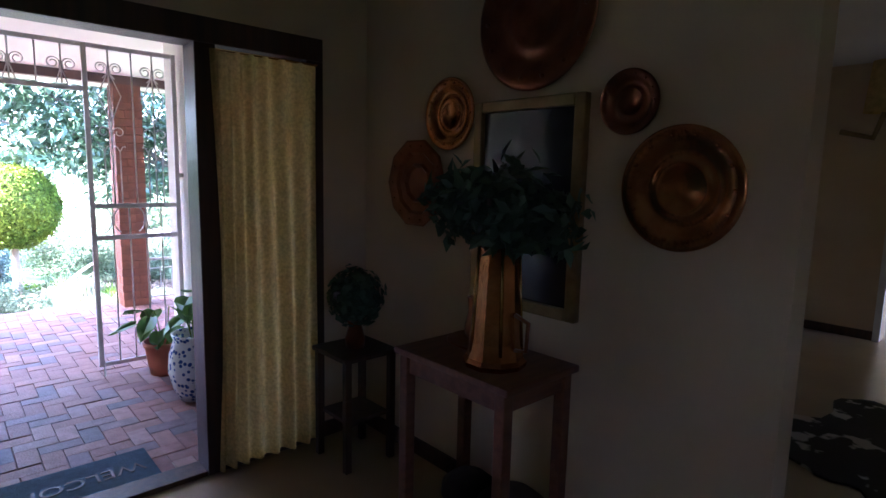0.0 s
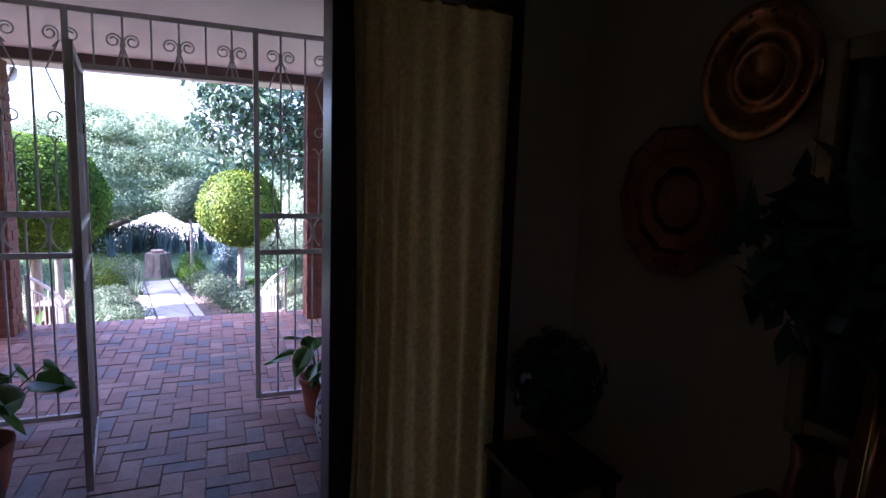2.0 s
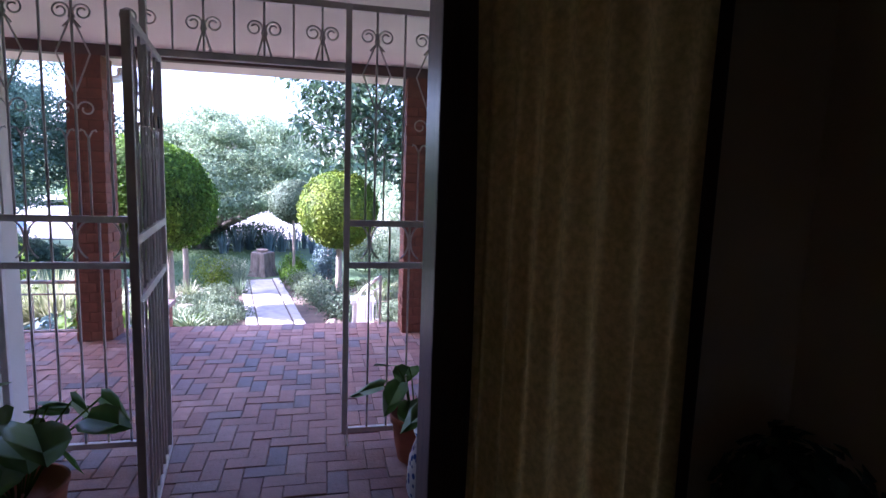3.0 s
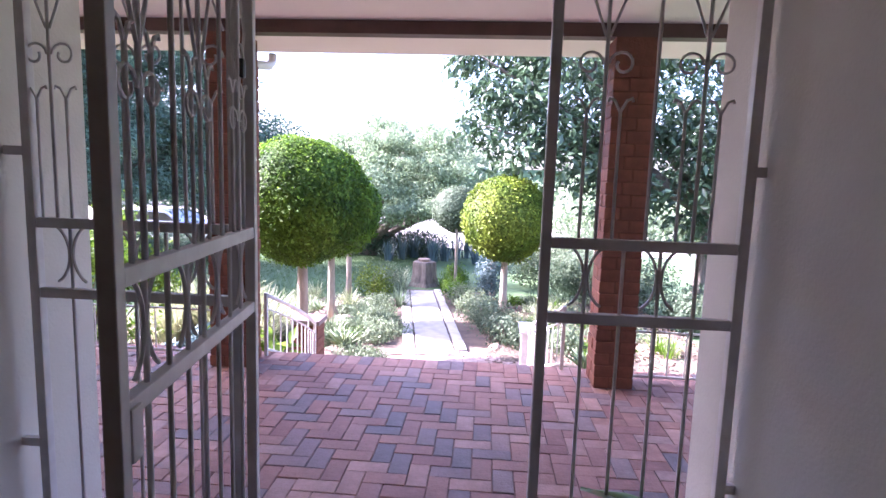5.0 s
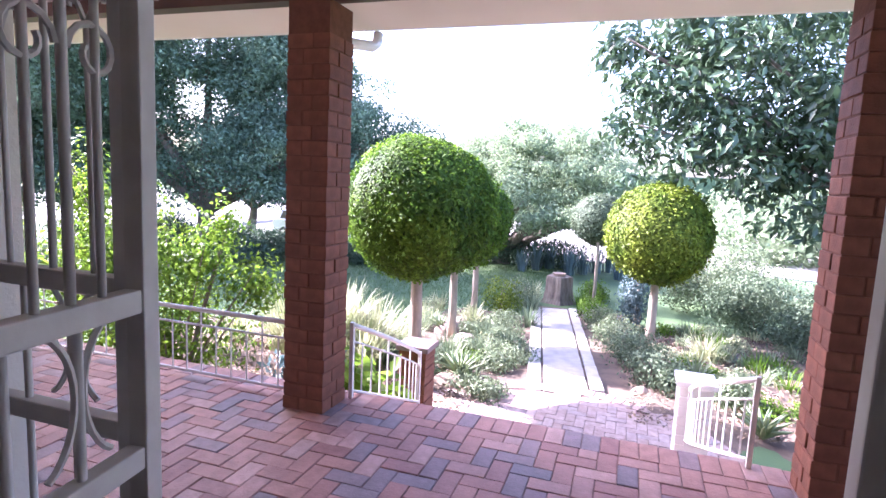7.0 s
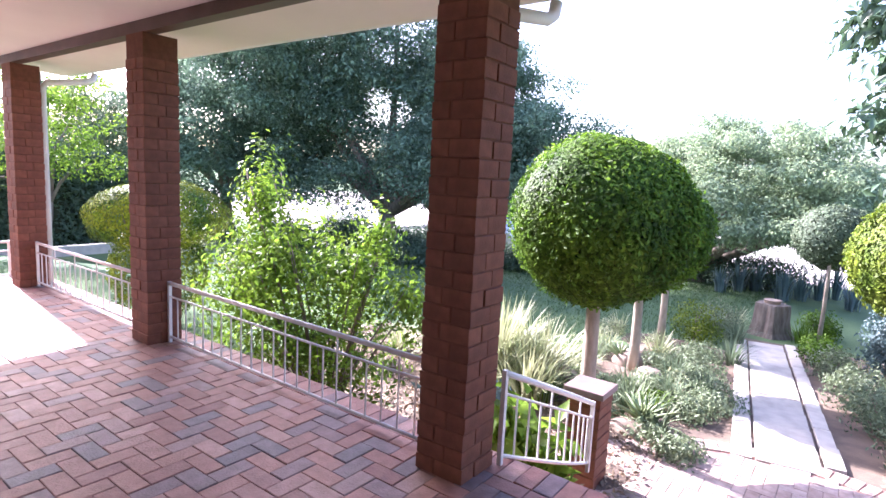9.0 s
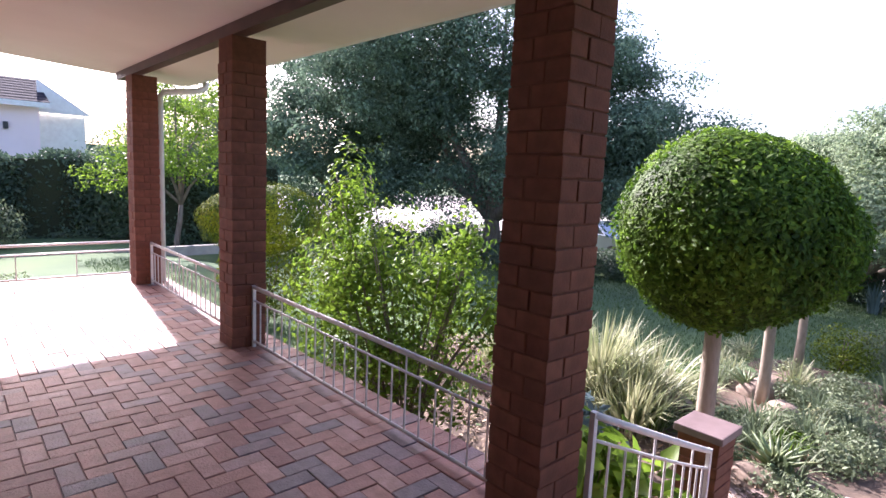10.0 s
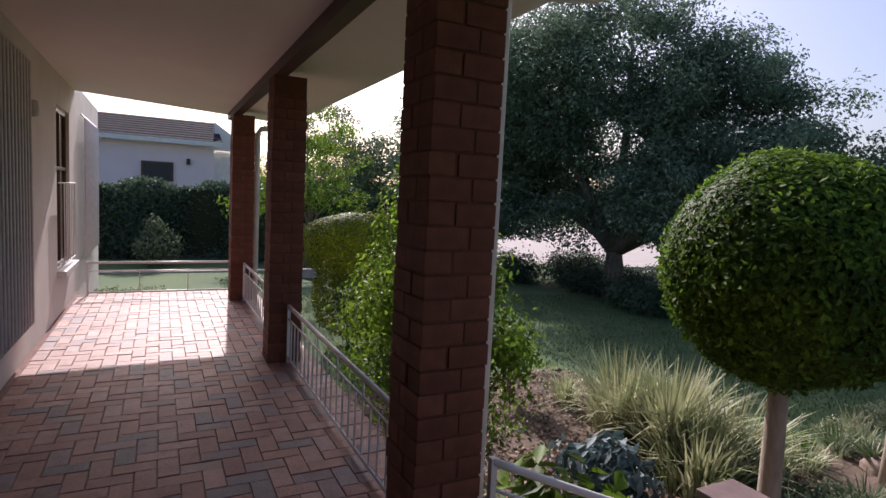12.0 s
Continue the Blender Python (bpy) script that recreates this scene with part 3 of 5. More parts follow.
def tree(name, x, y, z, trunk_h, trunk_r, limbs, blobs, n, size, material, seed, label, shell=0.7, lump=0.25, bark=None, droop=0.3, aspect=0.5, sub=6):
    """A tapered trunk, bent limbs into each clump and a crown of uneven leaf clumps with gaps."""
    rng = np.random.default_rng(seed)
    th = empty(name, pose(x, y, z), label, "tree")
    bark = bark or M_BARK
    fork = Vector((rng.normal(0, 0.1), rng.normal(0, 0.1), trunk_h))
    part("trunk", tube([(0, 0, -0.15), (0.02, 0.0, trunk_h * 0.3), fork * 0.7, fork], trunk_r, 10, taper=[trunk_r * 1.3, trunk_r, trunk_r * 0.9, trunk_r * 0.75]), bark, th, smooth=True)
    P, D = [], []
    tot = sum(r[0] * r[2] for _, r in blobs)
    for i, (c, r) in enumerate(blobs):
        c = Vector(c)
        if i < limbs:
            mid = fork.lerp(c, 0.5) + Vector((rng.normal(0, 0.2), rng.normal(0, 0.2), 0.25))
            part("limb", tube([fork, fork.lerp(mid, 0.5) + Vector((0, 0, 0.1)), mid, c, c + (c - mid) * 0.35], trunk_r * 0.5, 7, taper=[trunk_r * 0.6, trunk_r * 0.5, trunk_r * 0.36, trunk_r * 0.2, trunk_r * 0.06]), bark, th, smooth=True)
        k = int(n * r[0] * r[2] / tot)
        # each clump is itself made of smaller clumps
        q, d = blob_points(rng, sub * 3, c, r, 0.5, lump)
        for s in range(sub * 3):
            rr = np.array(r) * rng.uniform(0.28, 0.5)
            p2, d2 = blob_points(rng, max(4, k // (sub * 3)), q[s], rr * np.array([1, 1, 0.85]), shell, 0.3)
            P.append(p2)
            D.append(d2 + np.array([0, 0, 0.5]))
    P, D = np.concatenate(P), np.concatenate(D)
    leaf_part("crown", leaves(P, D, rng.uniform(0.7, 1.3, len(P)) * size, seed, aspect, droop), material, th)
    return th


BUILT = set(scene.objects)


# clipped ball trees
def ball_tree(x, y, base, top, centre, r, stem_r, material, n, seed, label, squash=0.93, stems=1, leaf=(0.045, 0.085)):
    th = empty("ball_tree", pose(x, y, base), label, "tree", "clipped ball trees")
    h = top - base
    for k in range(stems):
        o = 0.0 if stems == 1 else 0.16 * (k - (stems - 1) / 2)
        part("trunk", tube([(o * 0.2, 0, -0.1), (o * 0.5, 0.01, h * 0.35), (o + 0.01, 0.01, h * 0.7), (o * 1.6, 0, h + 0.3)], stem_r, 10, taper=[stem_r * 1.3, stem_r * 1.02, stem_r * 0.95, stem_r * 0.8]), M_STEM, th, smooth=True)
    rng = np.random.default_rng(seed)
    c = (0, 0, centre - base)
    p, d = blob_points(rng, n, c, (r, r, r * squash), 0.13, 0.03)
    p2, d2 = blob_points(rng, n // 6, c, (r * 1.035, r * 1.035, r * squash * 1.035), 0.05, 0.035)
    p, d = np.concatenate([p, p2]), np.concatenate([d, d2])
    leaf_part("crown", leaves(p, d + np.array([0, 0, 0.25]), rng.uniform(leaf[0], leaf[1], len(p)), seed), material, th)
    # solid dark core: the crown's inner shade is put into its colour
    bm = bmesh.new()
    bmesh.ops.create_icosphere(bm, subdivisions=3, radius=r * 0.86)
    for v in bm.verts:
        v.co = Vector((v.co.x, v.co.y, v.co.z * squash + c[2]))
    part("inner_core", bm, M_INNER_SHADE, th)
    return th


# near-black colour stands in for the shade among inner twigs
M_INNER_SHADE = mat("painted_inner_shade", (0.035, 0.045, 0.018), (0.02, 0.026, 0.012), 30, 0.95, bump=1.0, bump_scale=60)
GB = "clipped green ball tree on a bare pale trunk"
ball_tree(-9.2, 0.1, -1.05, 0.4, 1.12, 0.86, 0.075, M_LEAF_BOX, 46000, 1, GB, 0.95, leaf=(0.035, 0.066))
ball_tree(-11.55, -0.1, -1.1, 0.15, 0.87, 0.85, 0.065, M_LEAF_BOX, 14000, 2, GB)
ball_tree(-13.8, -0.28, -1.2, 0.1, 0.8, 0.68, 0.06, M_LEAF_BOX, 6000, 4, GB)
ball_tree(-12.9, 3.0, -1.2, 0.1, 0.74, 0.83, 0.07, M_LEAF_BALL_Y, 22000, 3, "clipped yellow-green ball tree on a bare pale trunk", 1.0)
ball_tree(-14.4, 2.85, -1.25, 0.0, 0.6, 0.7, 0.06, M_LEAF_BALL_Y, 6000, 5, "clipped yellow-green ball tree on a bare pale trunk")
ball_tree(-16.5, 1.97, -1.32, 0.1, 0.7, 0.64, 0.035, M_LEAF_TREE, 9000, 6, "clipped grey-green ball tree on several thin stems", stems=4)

# clipped block of hedge and the lime shrub beside the railing
bush("topiary_shrub", -8.2, -6.2, -0.98, [((0, 0, 1.65), (0.95, 0.95, 0.55)), ((0, 0, 0.85), (0.7, 0.7, 0.7))], 18000, 0.05, M_LEAF_GOLD, 21, "clipped round shrub with a golden sunlit top", twigs=5, shell=0.15, lump=0.05)
bush("lime_shrub", -7.45, -1.85, -1.02, [((0, -0.95, 2.1), (0.3, 0.3, 0.72)), ((0, -0.6, 1.5), (0.6, 0.75, 0.75)), ((0, -1.2, 1.2), (0.5, 0.55, 0.7)), ((0, 0.35, 1.6), (0.42, 0.5, 0.38)), ((-0.1, 0.55, 1.95), (0.2, 0.2, 0.28)), ((-0.05, 0.95, 1.4), (0.28, 0.32, 0.3)), ((0, -0.2, 0.75), (0.6, 1.05, 0.5))],
     13000, 0.062, M_LEAF_LIME, 22, "loose lime-green shrub leaning over the railing", twigs=24, shell=0.85, lump=0.32)

# trees
DOME = []
for ring, (el, count) in enumerate(((0.12, 13), (0.5, 11), (0.9, 7), (1.3, 4))):
    for k in range(count):
        q = 2 * math.pi * (k + 0.5 * (ring % 2)) / count
        DOME.append(((3.0 * math.cos(el) * math.cos(q), 1.0 + 3.7 * math.cos(el) * math.sin(q), 1.95 + 2.75 * math.sin(el)), (1.25, 1.35, 0.75)))
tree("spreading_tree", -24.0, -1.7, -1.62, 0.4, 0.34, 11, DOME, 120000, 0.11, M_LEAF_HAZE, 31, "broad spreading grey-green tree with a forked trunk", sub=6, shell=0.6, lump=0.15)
tree("broadleaf_tree", -14.4, 7.4, -1.2, 2.0, 0.15, 5, [((0.3, -1.0, 4.6), (2.0, 2.2, 1.4)), ((0.6, -3.0, 5.0), (1.6, 1.6, 1.2)), ((0.8, -4.6, 4.9), (1.2, 1.2, 0.9)), ((0.9, -4.3, 3.6), (0.9, 1.0, 0.9)), ((0.8, -3.0, 3.4), (1.1, 1.2, 1.0)), ((0.6, -1.6, 3.0), (1.2, 1.3, 1.0)), ((1.0, 1.0, 3.4), (2.0, 2.0, 1.3)), ((0.6, 2.6, 2.6), (1.8, 1.6, 1.2)), ((0, -1.6, 6.3), (2.2, 2.8, 1.2)), ((0.4, 0.2, 2.5), (1.6, 1.6, 1.0)), ((0.8, 3.6, 3.7), (1.8, 1.8, 1.4))],
     27000, 0.2, M_LEAF_BIG, 32, "dark broad-leaved tree with glossy hanging leaves", sub=8, droop=0.9, aspect=0.42)
tree("shade_tree", -18.4, -10.5, -1.4, 1.5, 0.34, 10, [((0, 0, 5.2), (2.8, 2.8, 1.8)), ((0.3, 0.3, 7.2), (2.8, 2.8, 1.7)), ((-0.8, 3.0, 5.2), (2.2, 2.3, 1.7)), ((-1.0, 5.4, 3.9), (1.7, 1.7, 1.2)), ((0.8, -3.2, 5.2), (2.4, 2.4, 1.8)), ((0, 1.8, 3.2), (2.4, 2.4, 1.2)), ((0.8, -2.2, 3.0), (2.2, 2.2, 1.2)), ((1.6, -2.6, 7.0), (2.2, 2.2, 1.5)), ((-0.6, 4.4, 2.8), (1.7, 1.8, 1.1)), ((-0.5, 2.6, 6.4), (1.8, 1.8, 1.0)), ((-1.2, 6.8, 2.9), (1.0, 1.0, 0.8)), ((1.6, -4.6, 3.6), (1.7, 1.7, 1.4)), ((3.0, -1.5, 7.4), (2.0, 2.0, 1.4)), ((3.2, -2.8, 6.0), (2.0, 2.0, 1.5)), ((1.0, -0.4, 8.5), (2.0, 2.0, 0.9)), ((-1.9, 3.9, 5.0), (1.1, 1.1, 0.9))],
     200000, 0.12, M_LEAF_SHADE, 33, "large dark shade tree on the lawn", sub=14)
tree("shade_tree", -16.5, -17.0, -1.4, 1.8, 0.25, 6, [((0, 0, 4.4), (3.0, 3.0, 1.8)), ((-2.0, 2.4, 3.4), (2.2, 2.2, 1.4)), ((2.0, -2.0, 3.8), (2.2, 2.2, 1.5)), ((0, 0, 2.4), (2.6, 2.6, 1.0)), ((0, 0, 6.2), (2.2, 2.2, 1.2))],
     40000, 0.17, M_LEAF_SHADE, 34, "large dark shade tree on the lawn", sub=10)
tree("shade_tree", -25.5, -14.0, -1.7, 1.4, 0.22, 4, [((0, 0, 3.4), (2.6, 2.6, 1.4)), ((-1.0, 2.4, 2.8), (2.0, 2.0, 1.2)), ((0, -2.6, 3.0), (2.2, 2.2, 1.2)), ((0, 0, 4.4), (1.8, 1.8, 0.9))],
     26000, 0.15, M_LEAF_SHADE, 35, "large dark shade tree beside the road", sub=9)
tree("slim_tree", -9.2, -13.2, -0.9, 1.3, 0.07, 6, [((0, 0, 3.0), (1.2, 1.2, 0.8)), ((0.8, 0.5, 2.5), (0.9, 0.9, 0.6)), ((-0.8, -0.3, 3.4), (1.0, 1.0, 0.7)), ((0.1, 0.3, 4.2), (1.2, 1.2, 0.7)), ((1.6, 0.3, 1.9), (0.6, 0.6, 0.35)), ((-0.6, 0.8, 2.2), (0.9, 0.9, 0.5))],
     9000, 0.09, M_LEAF_LIME, 36, "slender light-green feathery tree", sub=7)
tree("slim_tree", -11.5, -19.0, -1.1, 1.4, 0.1, 5, [((0, 0, 3.4), (2.0, 2.0, 1.2)), ((1.4, 0.8, 3.0), (1.6, 1.6, 1.0)), ((-1.2, 0.4, 3.8), (1.6, 1.6, 1.0)), ((0, 0, 5.0), (1.6, 1.6, 0.9))],
     12000, 0.12, M_LEAF_TREE, 37, "feathery green tree beyond the hedge", sub=7)
tree("garden_tree", -2.0, -36.0, -0.6, 2.6, 0.2, 3, [((0, 0, 4.6), (2.6, 2.6, 1.2)), ((-3.4, 0, 4.6), (2.2, 2.2, 1.0)), ((3.0, 0, 4.4), (2.2, 2.2, 1.1))], 9000, 0.16, M_LEAF_TREE, 38, "green tree behind the neighbouring house", sub=7)
tree("cypress_tree", -3.1, -12.0, -0.6, 0.8, 0.1, 2, [((0, 0, 2.6), (0.9, 0.9, 0.9)), ((0, 0, 3.5), (0.7, 0.7, 0.7))], 6000, 0.07, M_LEAF_DARK, 39, "dense dark conifer beside the house wall", sub=7)

# far trees; their haze is only the pale leaf colour
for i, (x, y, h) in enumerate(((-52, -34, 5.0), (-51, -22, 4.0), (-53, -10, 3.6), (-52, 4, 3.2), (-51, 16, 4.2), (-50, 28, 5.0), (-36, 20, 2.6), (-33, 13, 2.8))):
    bush("far_tree", x, y, -2.1, [((0, 0, h * 0.55), (3.5, 6.5, h * 0.5)), ((0.5, 3, h * 0.75), (2.5, 3.5, h * 0.4)), ((0.5, -3.5, h * 0.6), (2.5, 3.5, h * 0.45))], 7000, 0.34, M_LEAF_HAZE, 240 + i, "green trees across the road, haze put into the leaf colour", shell=0.5, category="tree", group="far trees")

# ---- beds, path and far things ----
LOW = [(-9.3, 1.0, 0.16), (-10.4, 0.85, 0.2), (-10.9, 1.05, 0.22), (-11.6, 0.75, 0.24), (-12.4, 0.6, 0.26), (-13.2, 0.45, 0.22), (-10.2, -0.2, 0.2), (-11.0, 0.35, 0.2), (-12.2, 0.1, 0.2)]
for i, (x, y, r) in enumerate(LOW):
    bush("ground_cover", x, y, ground_z(x, y) - 0.02, [((0, 0, r * 0.4), (r * 1.7, r * 1.5, r * 0.9))], 1500, 0.05, M_LEAF_PALE, 50 + i, "low pale grey-green ground cover plant", shell=0.7, category="plant", group="bed plants")
NORTH = [(-10.6, 2.95, 0.3, M_LEAF_TREE), (-11.4, 2.7, 0.34, M_LEAF_TREE), (-12.3, 2.45, 0.32, M_LEAF_PALE), (-13.6, 2.2, 0.28, M_LEAF_PALE), (-14.6, 2.0, 0.26, M_LEAF_BOX), (-10.2, 3.8, 0.22, M_LEAF_PALE), (-17.2, 1.95, 0.3, M_LEAF_BOX), (-15.6, 0.35, 0.36, M_LEAF_PALE), (-14.6, 0.1, 0.4, M_LEAF_BALL_Y)]
for i, (x, y, r, m) in enumerate(NORTH):
    bush("low_shrub", x, y, ground_z(x, y) - 0.02, [((0, 0, r * 0.8), (r * 1.2, r * 1.2, r)), ((r * 0.7, r * 0.5, r * 0.5), (r * 0.8, r * 0.8, r * 0.6))], 2200, 0.05, m, 70 + i, "low rounded shrub beside the garden path", twigs=3, shell=0.6, category="shrub", group="bed shrubs")
M_BLUE_LEAF = mat("blue_grey_leaf", (0.13, 0.2, 0.2), (0.08, 0.13, 0.14), 2.0, 0.6, island=0.35, trans=0.2)
bush("blue_shrub", -13.9, 2.75, -1.22, [((0, 0, 0.6), (0.28, 0.28, 0.6))], 2600, 0.06, M_BLUE_LEAF, 90, "upright blue-grey feathery shrub", shell=0.8, twigs=3)
for i, (x, y, s) in enumerate(((-15.5, 5.2, 1.0), (-17.5, 4.6, 1.2), (-14.0, 6.0, 0.9), (-19.5, 5.6, 1.3), (-12.2, 6.6, 0.7))):
    bush("pale_shrub", x, y, ground_z(x, y) - 0.02, [((0, 0, 0.6 * s), (0.9 * s, 0.9 * s, 0.6 * s)), ((0.4 * s, -0.5 * s, 0.45 * s), (0.6 * s, 0.6 * s, 0.45 * s))], 6000, 0.075, M_LEAF_PALE if i % 2 else M_LEAF_TREE, 95 + i, "loose pale green shrub in the garden", twigs=5, shell=0.7, lump=0.3, group="garden shrubs")

V = "tuft of arching cream-striped strap leaves"
for i, (x, y, n, ln) in enumerate(((-9.95, -1.35, 620, 1.05), (-9.6, -0.75, 320, 0.75), (-9.9, -2.0, 460, 0.95), (-10.3, -0.9, 300, 0.85))):
    blade_clump("striped_grass", x, y, ground_z(x, y), n, ln, 0.022, M_BLADE, 110 + i, V, spread=2.0)
for i, (x, y, n, ln, m) in enumerate(((-9.6, 0.05, 70, 0.45, M_LEAF_TREE), (-10.1, 0.3, 60, 0.4, M_LEAF_PALE), (-10.7, 0.15, 60, 0.4, M_LEAF_PALE), (-11.3, 0.9, 60, 0.35, M_LEAF_TREE), (-12.6, 0.0, 80, 0.5, M_BLADE), (-13.3, 0.9, 80, 0.5, M_LEAF_TREE), (-12.2, 3.75, 80, 0.6, M_BLADE),
                                      (-14.9, 0.75, 90, 0.5, M_LEAF_TREE), (-16.4, 0.55, 90, 0.5, M_BLADE), (-16.1, 1.7, 60, 0.4, M_LEAF_BOX), (-11.2, 3.5, 60, 0.4, M_LEAF_PALE), (-9.9, -2.9, 90, 0.5, M_BLADE))):
    blade_clump("strap_plant", x, y, ground_z(x, y), n, ln, 0.02, m, 130 + i, "small tuft of green strap leaves in the bed", spread=1.0, lean=1.1)
for i in range(9):
    x, y = -22.0 - 0.7 * (i * 5 % 4), -0.6 + 0.4 * i
    blade_clump("agapanthus", x, y, ground_z(x, y), 45, 0.8 + 0.09 * (i * 7 % 5), 0.04, M_BLUE_LEAF, 160 + i, "clump of upright blue-green strap leaves", spread=1.4, lean=0.5)
M_ALOE = mat("aloe_skin", (0.16, 0.24, 0.12), (0.2, 0.22, 0.1), 5, 0.45, bump=0.2)
aloe(-9.75, 0.55, -1.03, 22, 0.42, 1, M_ALOE, "green aloe rosette with pointed fleshy leaves")
aloe(-12.0, -0.4, -1.1, 14, 0.35, 2, M_ALOE, "small aloe rosette with pointed fleshy leaves")
aloe(-9.3, 3.9, -1.03, 18, 0.4, 3, M_ALOE, "green aloe rosette with pointed fleshy leaves")
bush("yellow_leaf_plant", -7.3, 0.05, -1.02, [((0, 0, 0.55), (0.4, 0.35, 0.5)), ((-0.3, 0.3, 0.4), (0.3, 0.25, 0.35))], 500, 0.19, M_LEAF_LIME, 180, "yellow-green plant with long curled leaves beside the steps", twigs=5, shell=0.8, category="plant")
bush("lime_shrub", -9.3, -3.3, -1.02, [((0, 0, 0.65), (0.3, 0.32, 0.38))], 1300, 0.06, M_LEAF_LIME, 181, "loose lime-green shrub in the flower bed", twigs=6, shell=0.75, lump=0.3)
bush("silver_plant", -8.6, -0.9, -1.02, [((0, 0, 0.25), (0.35, 0.45, 0.3))], 700, 0.13, M_BLUE_LEAF, 182, "silver-green lobed leaf plant in the bed", shell=0.8, category="plant")
bush("pale_shrub", -5.2, -8.2, ground_z(-5.2, -8.2) - 0.02, [((0, 0, 0.12), (0.5, 0.6, 0.2)), ((-0.8, 0.3, 0.1), (0.45, 0.4, 0.17)), ((0.5, -0.3, 0.12), (0.3, 0.4, 0.17))], 3500, 0.05, M_LEAF_PALE, 183, "low pale green plants along the lawn edge", shell=0.8, category="plant")
bush("white_shrub", -5.5, -13.4, -0.58, [((0, 0, 0.5), (0.55, 0.4, 0.55)), ((0.1, 0, 1.0), (0.25, 0.2, 0.3))], 1600, 0.09, M_LEAF_PALE, 184, "pale silvery shrub before the dark hedge", twigs=4, shell=0.8)
for i, (x, y, a, b, c) in enumerate(((-10.45, -0.72, 0.28, 0.2, 0.28), (-11.4, 0.15, 0.22, 0.3, 0.2), (-12.0, -0.25, 0.25, 0.18, 0.22), (-9.5, 0.45, 0.16, 0.22, 0.14), (-12.7, -0.2, 0.2, 0.25, 0.16), (-9.6, 0.85, 0.1, 0.14, 0.08), (-11.1, 3.9, 0.2, 0.15, 0.12), (-10.2, 2.75, 0.14, 0.1, 0.09), (-10.5, -2.1, 0.2, 0.2, 0.24))):
    rock(x, y, ground_z(x, y), a, b, c, i + 1.3)

rg = random.Random(77)
for i in range(120):
    if i % 2:
        x, y = rg.uniform(-14.0, -9.4), rg.uniform(-1.2, 1.0)
    else:
        x, y = rg.uniform(-14.2, -10.0), rg.uniform(2.75, 5.5)
    if y > 0.9 - 0.125 * (-9.75 - x) and y < 2.6:
        continue
    m = rg.choice((M_LEAF_PALE, M_LEAF_TREE, M_BLADE, M_LEAF_BOX))
    if i % 3:
        blade_clump("strap_plant", x, y, ground_z(x, y), rg.randint(30, 60), rg.uniform(0.2, 0.42), 0.016, m, 400 + i, "small tuft of strap leaves in the flower bed", lean=1.2)
    else:
        q = rg.uniform(0.12, 0.22)
        bush("ground_cover", x, y, ground_z(x, y) - 0.02, [((0, 0, q * 0.4), (q * 1.6, q * 1.5, q * 0.9))], 900, 0.045, m, 400 + i, "low mounded plant in the flower bed", shell=0.7, category="plant", group="bed plants")
for i, (x, y, s) in enumerate(((-17.6, -9.0, 1.0), (-18.6, -12.6, 1.3), (-17.4, -14.8, 1.2), (-20.2, -6.2, 0.8), (-16.2, -17.8, 1.3), (-21.5, -15.5, 1.4), (-15.0, -21.0, 1.4), (-19.2, -10.9, 1.0), (-21.6, -11.6, 1.1), (-20.8, -9.6, 0.9), (-21.2, -7.8, 0.8), (-19.5, -13.8, 1.2))):
    bush("understory_shrub", x, y, ground_z(x, y) - 0.03, [((0, 0, 0.4 * s), (0.8 * s, 1.1 * s, 0.5 * s)), ((0.3, 0.9 * s, 0.3 * s), (0.7 * s, 0.8 * s, 0.4 * s))], 5000, 0.1, M_LEAF_DARK, 460 + i, "dark shrub in the shade under the trees", twigs=8, shell=0.7, lump=0.3, group="understory shrubs")
# stump on the path's end
bm = lathe([(0.0, 0.0), (0.4, 0.0), (0.33, 0.12), (0.29, 0.35), (0.28, 0.62), (0.27, 0.66), (0.0, 0.66)], 28)
for v in bm.verts:
    a = math.atan2(v.co.y, v.co.x)
    k = 1 + 0.1 * math.sin(5 * a + 0.6) + 0.06 * math.sin(9 * a)
    v.co.x, v.co.y = v.co.x * k, v.co.y * k
ob = empty("tree_stump", pose(-16.4, 1.15, ground_z(-16.4, 1.15) - 0.03), "weathered grey tree stump at the end of the path", "tree stump")
part("stump", bm, M_BARK, ob)
bm = lathe([(0.0, 0.665), (0.14, 0.665), (0.16, 0.73), (0.0, 0.74)], 20)
part("top_cap", bm, M_ROCK, ob, "flat pale stone on the stump")

# slab path
def slab_path():
    th = empty("garden_path", pose(-9.75, 1.88, 0, 0, 0, 7.1), "pale concrete slab path with borders through the beds", "path")
    rng = random.Random(5)
    for i in range(10):
        for a, b in ((-0.48, -0.3), (-0.27, 0.27), (0.31, 0.47)):
            x0 = -0.56 * i - (0.2 if a > 0 else 0.0) + rng.uniform(-0.015, 0.015)
            z = ground_z(-9.75 + x0, 1.5) + 0.015 + rng.uniform(-0.008, 0.008)
            bm = boxes((x0 - 0.51, x0, a, b, z - 0.05, z + 0.015), bevel=0.01)
            part("slab", bm, M_SLAB, th)


slab_path()

# neighbour's house over the hedge
M_TILE_ROOF = mat("dark_grey_roof_tile", (0.026, 0.026, 0.036), (0.018, 0.018, 0.027), 3, 0.95, bump=0.6, bump_scale=12, spec=0.1)
M_PINKWALL = mat("pale_pink_plaster", (0.9, 0.74, 0.76), (0.86, 0.7, 0.72), 1.2, 0.85, bump=0.3)
house = empty("neighbour_house", pose(0, 0, 0.7), "pale pink neighbouring house with a dark tiled roof", "house")
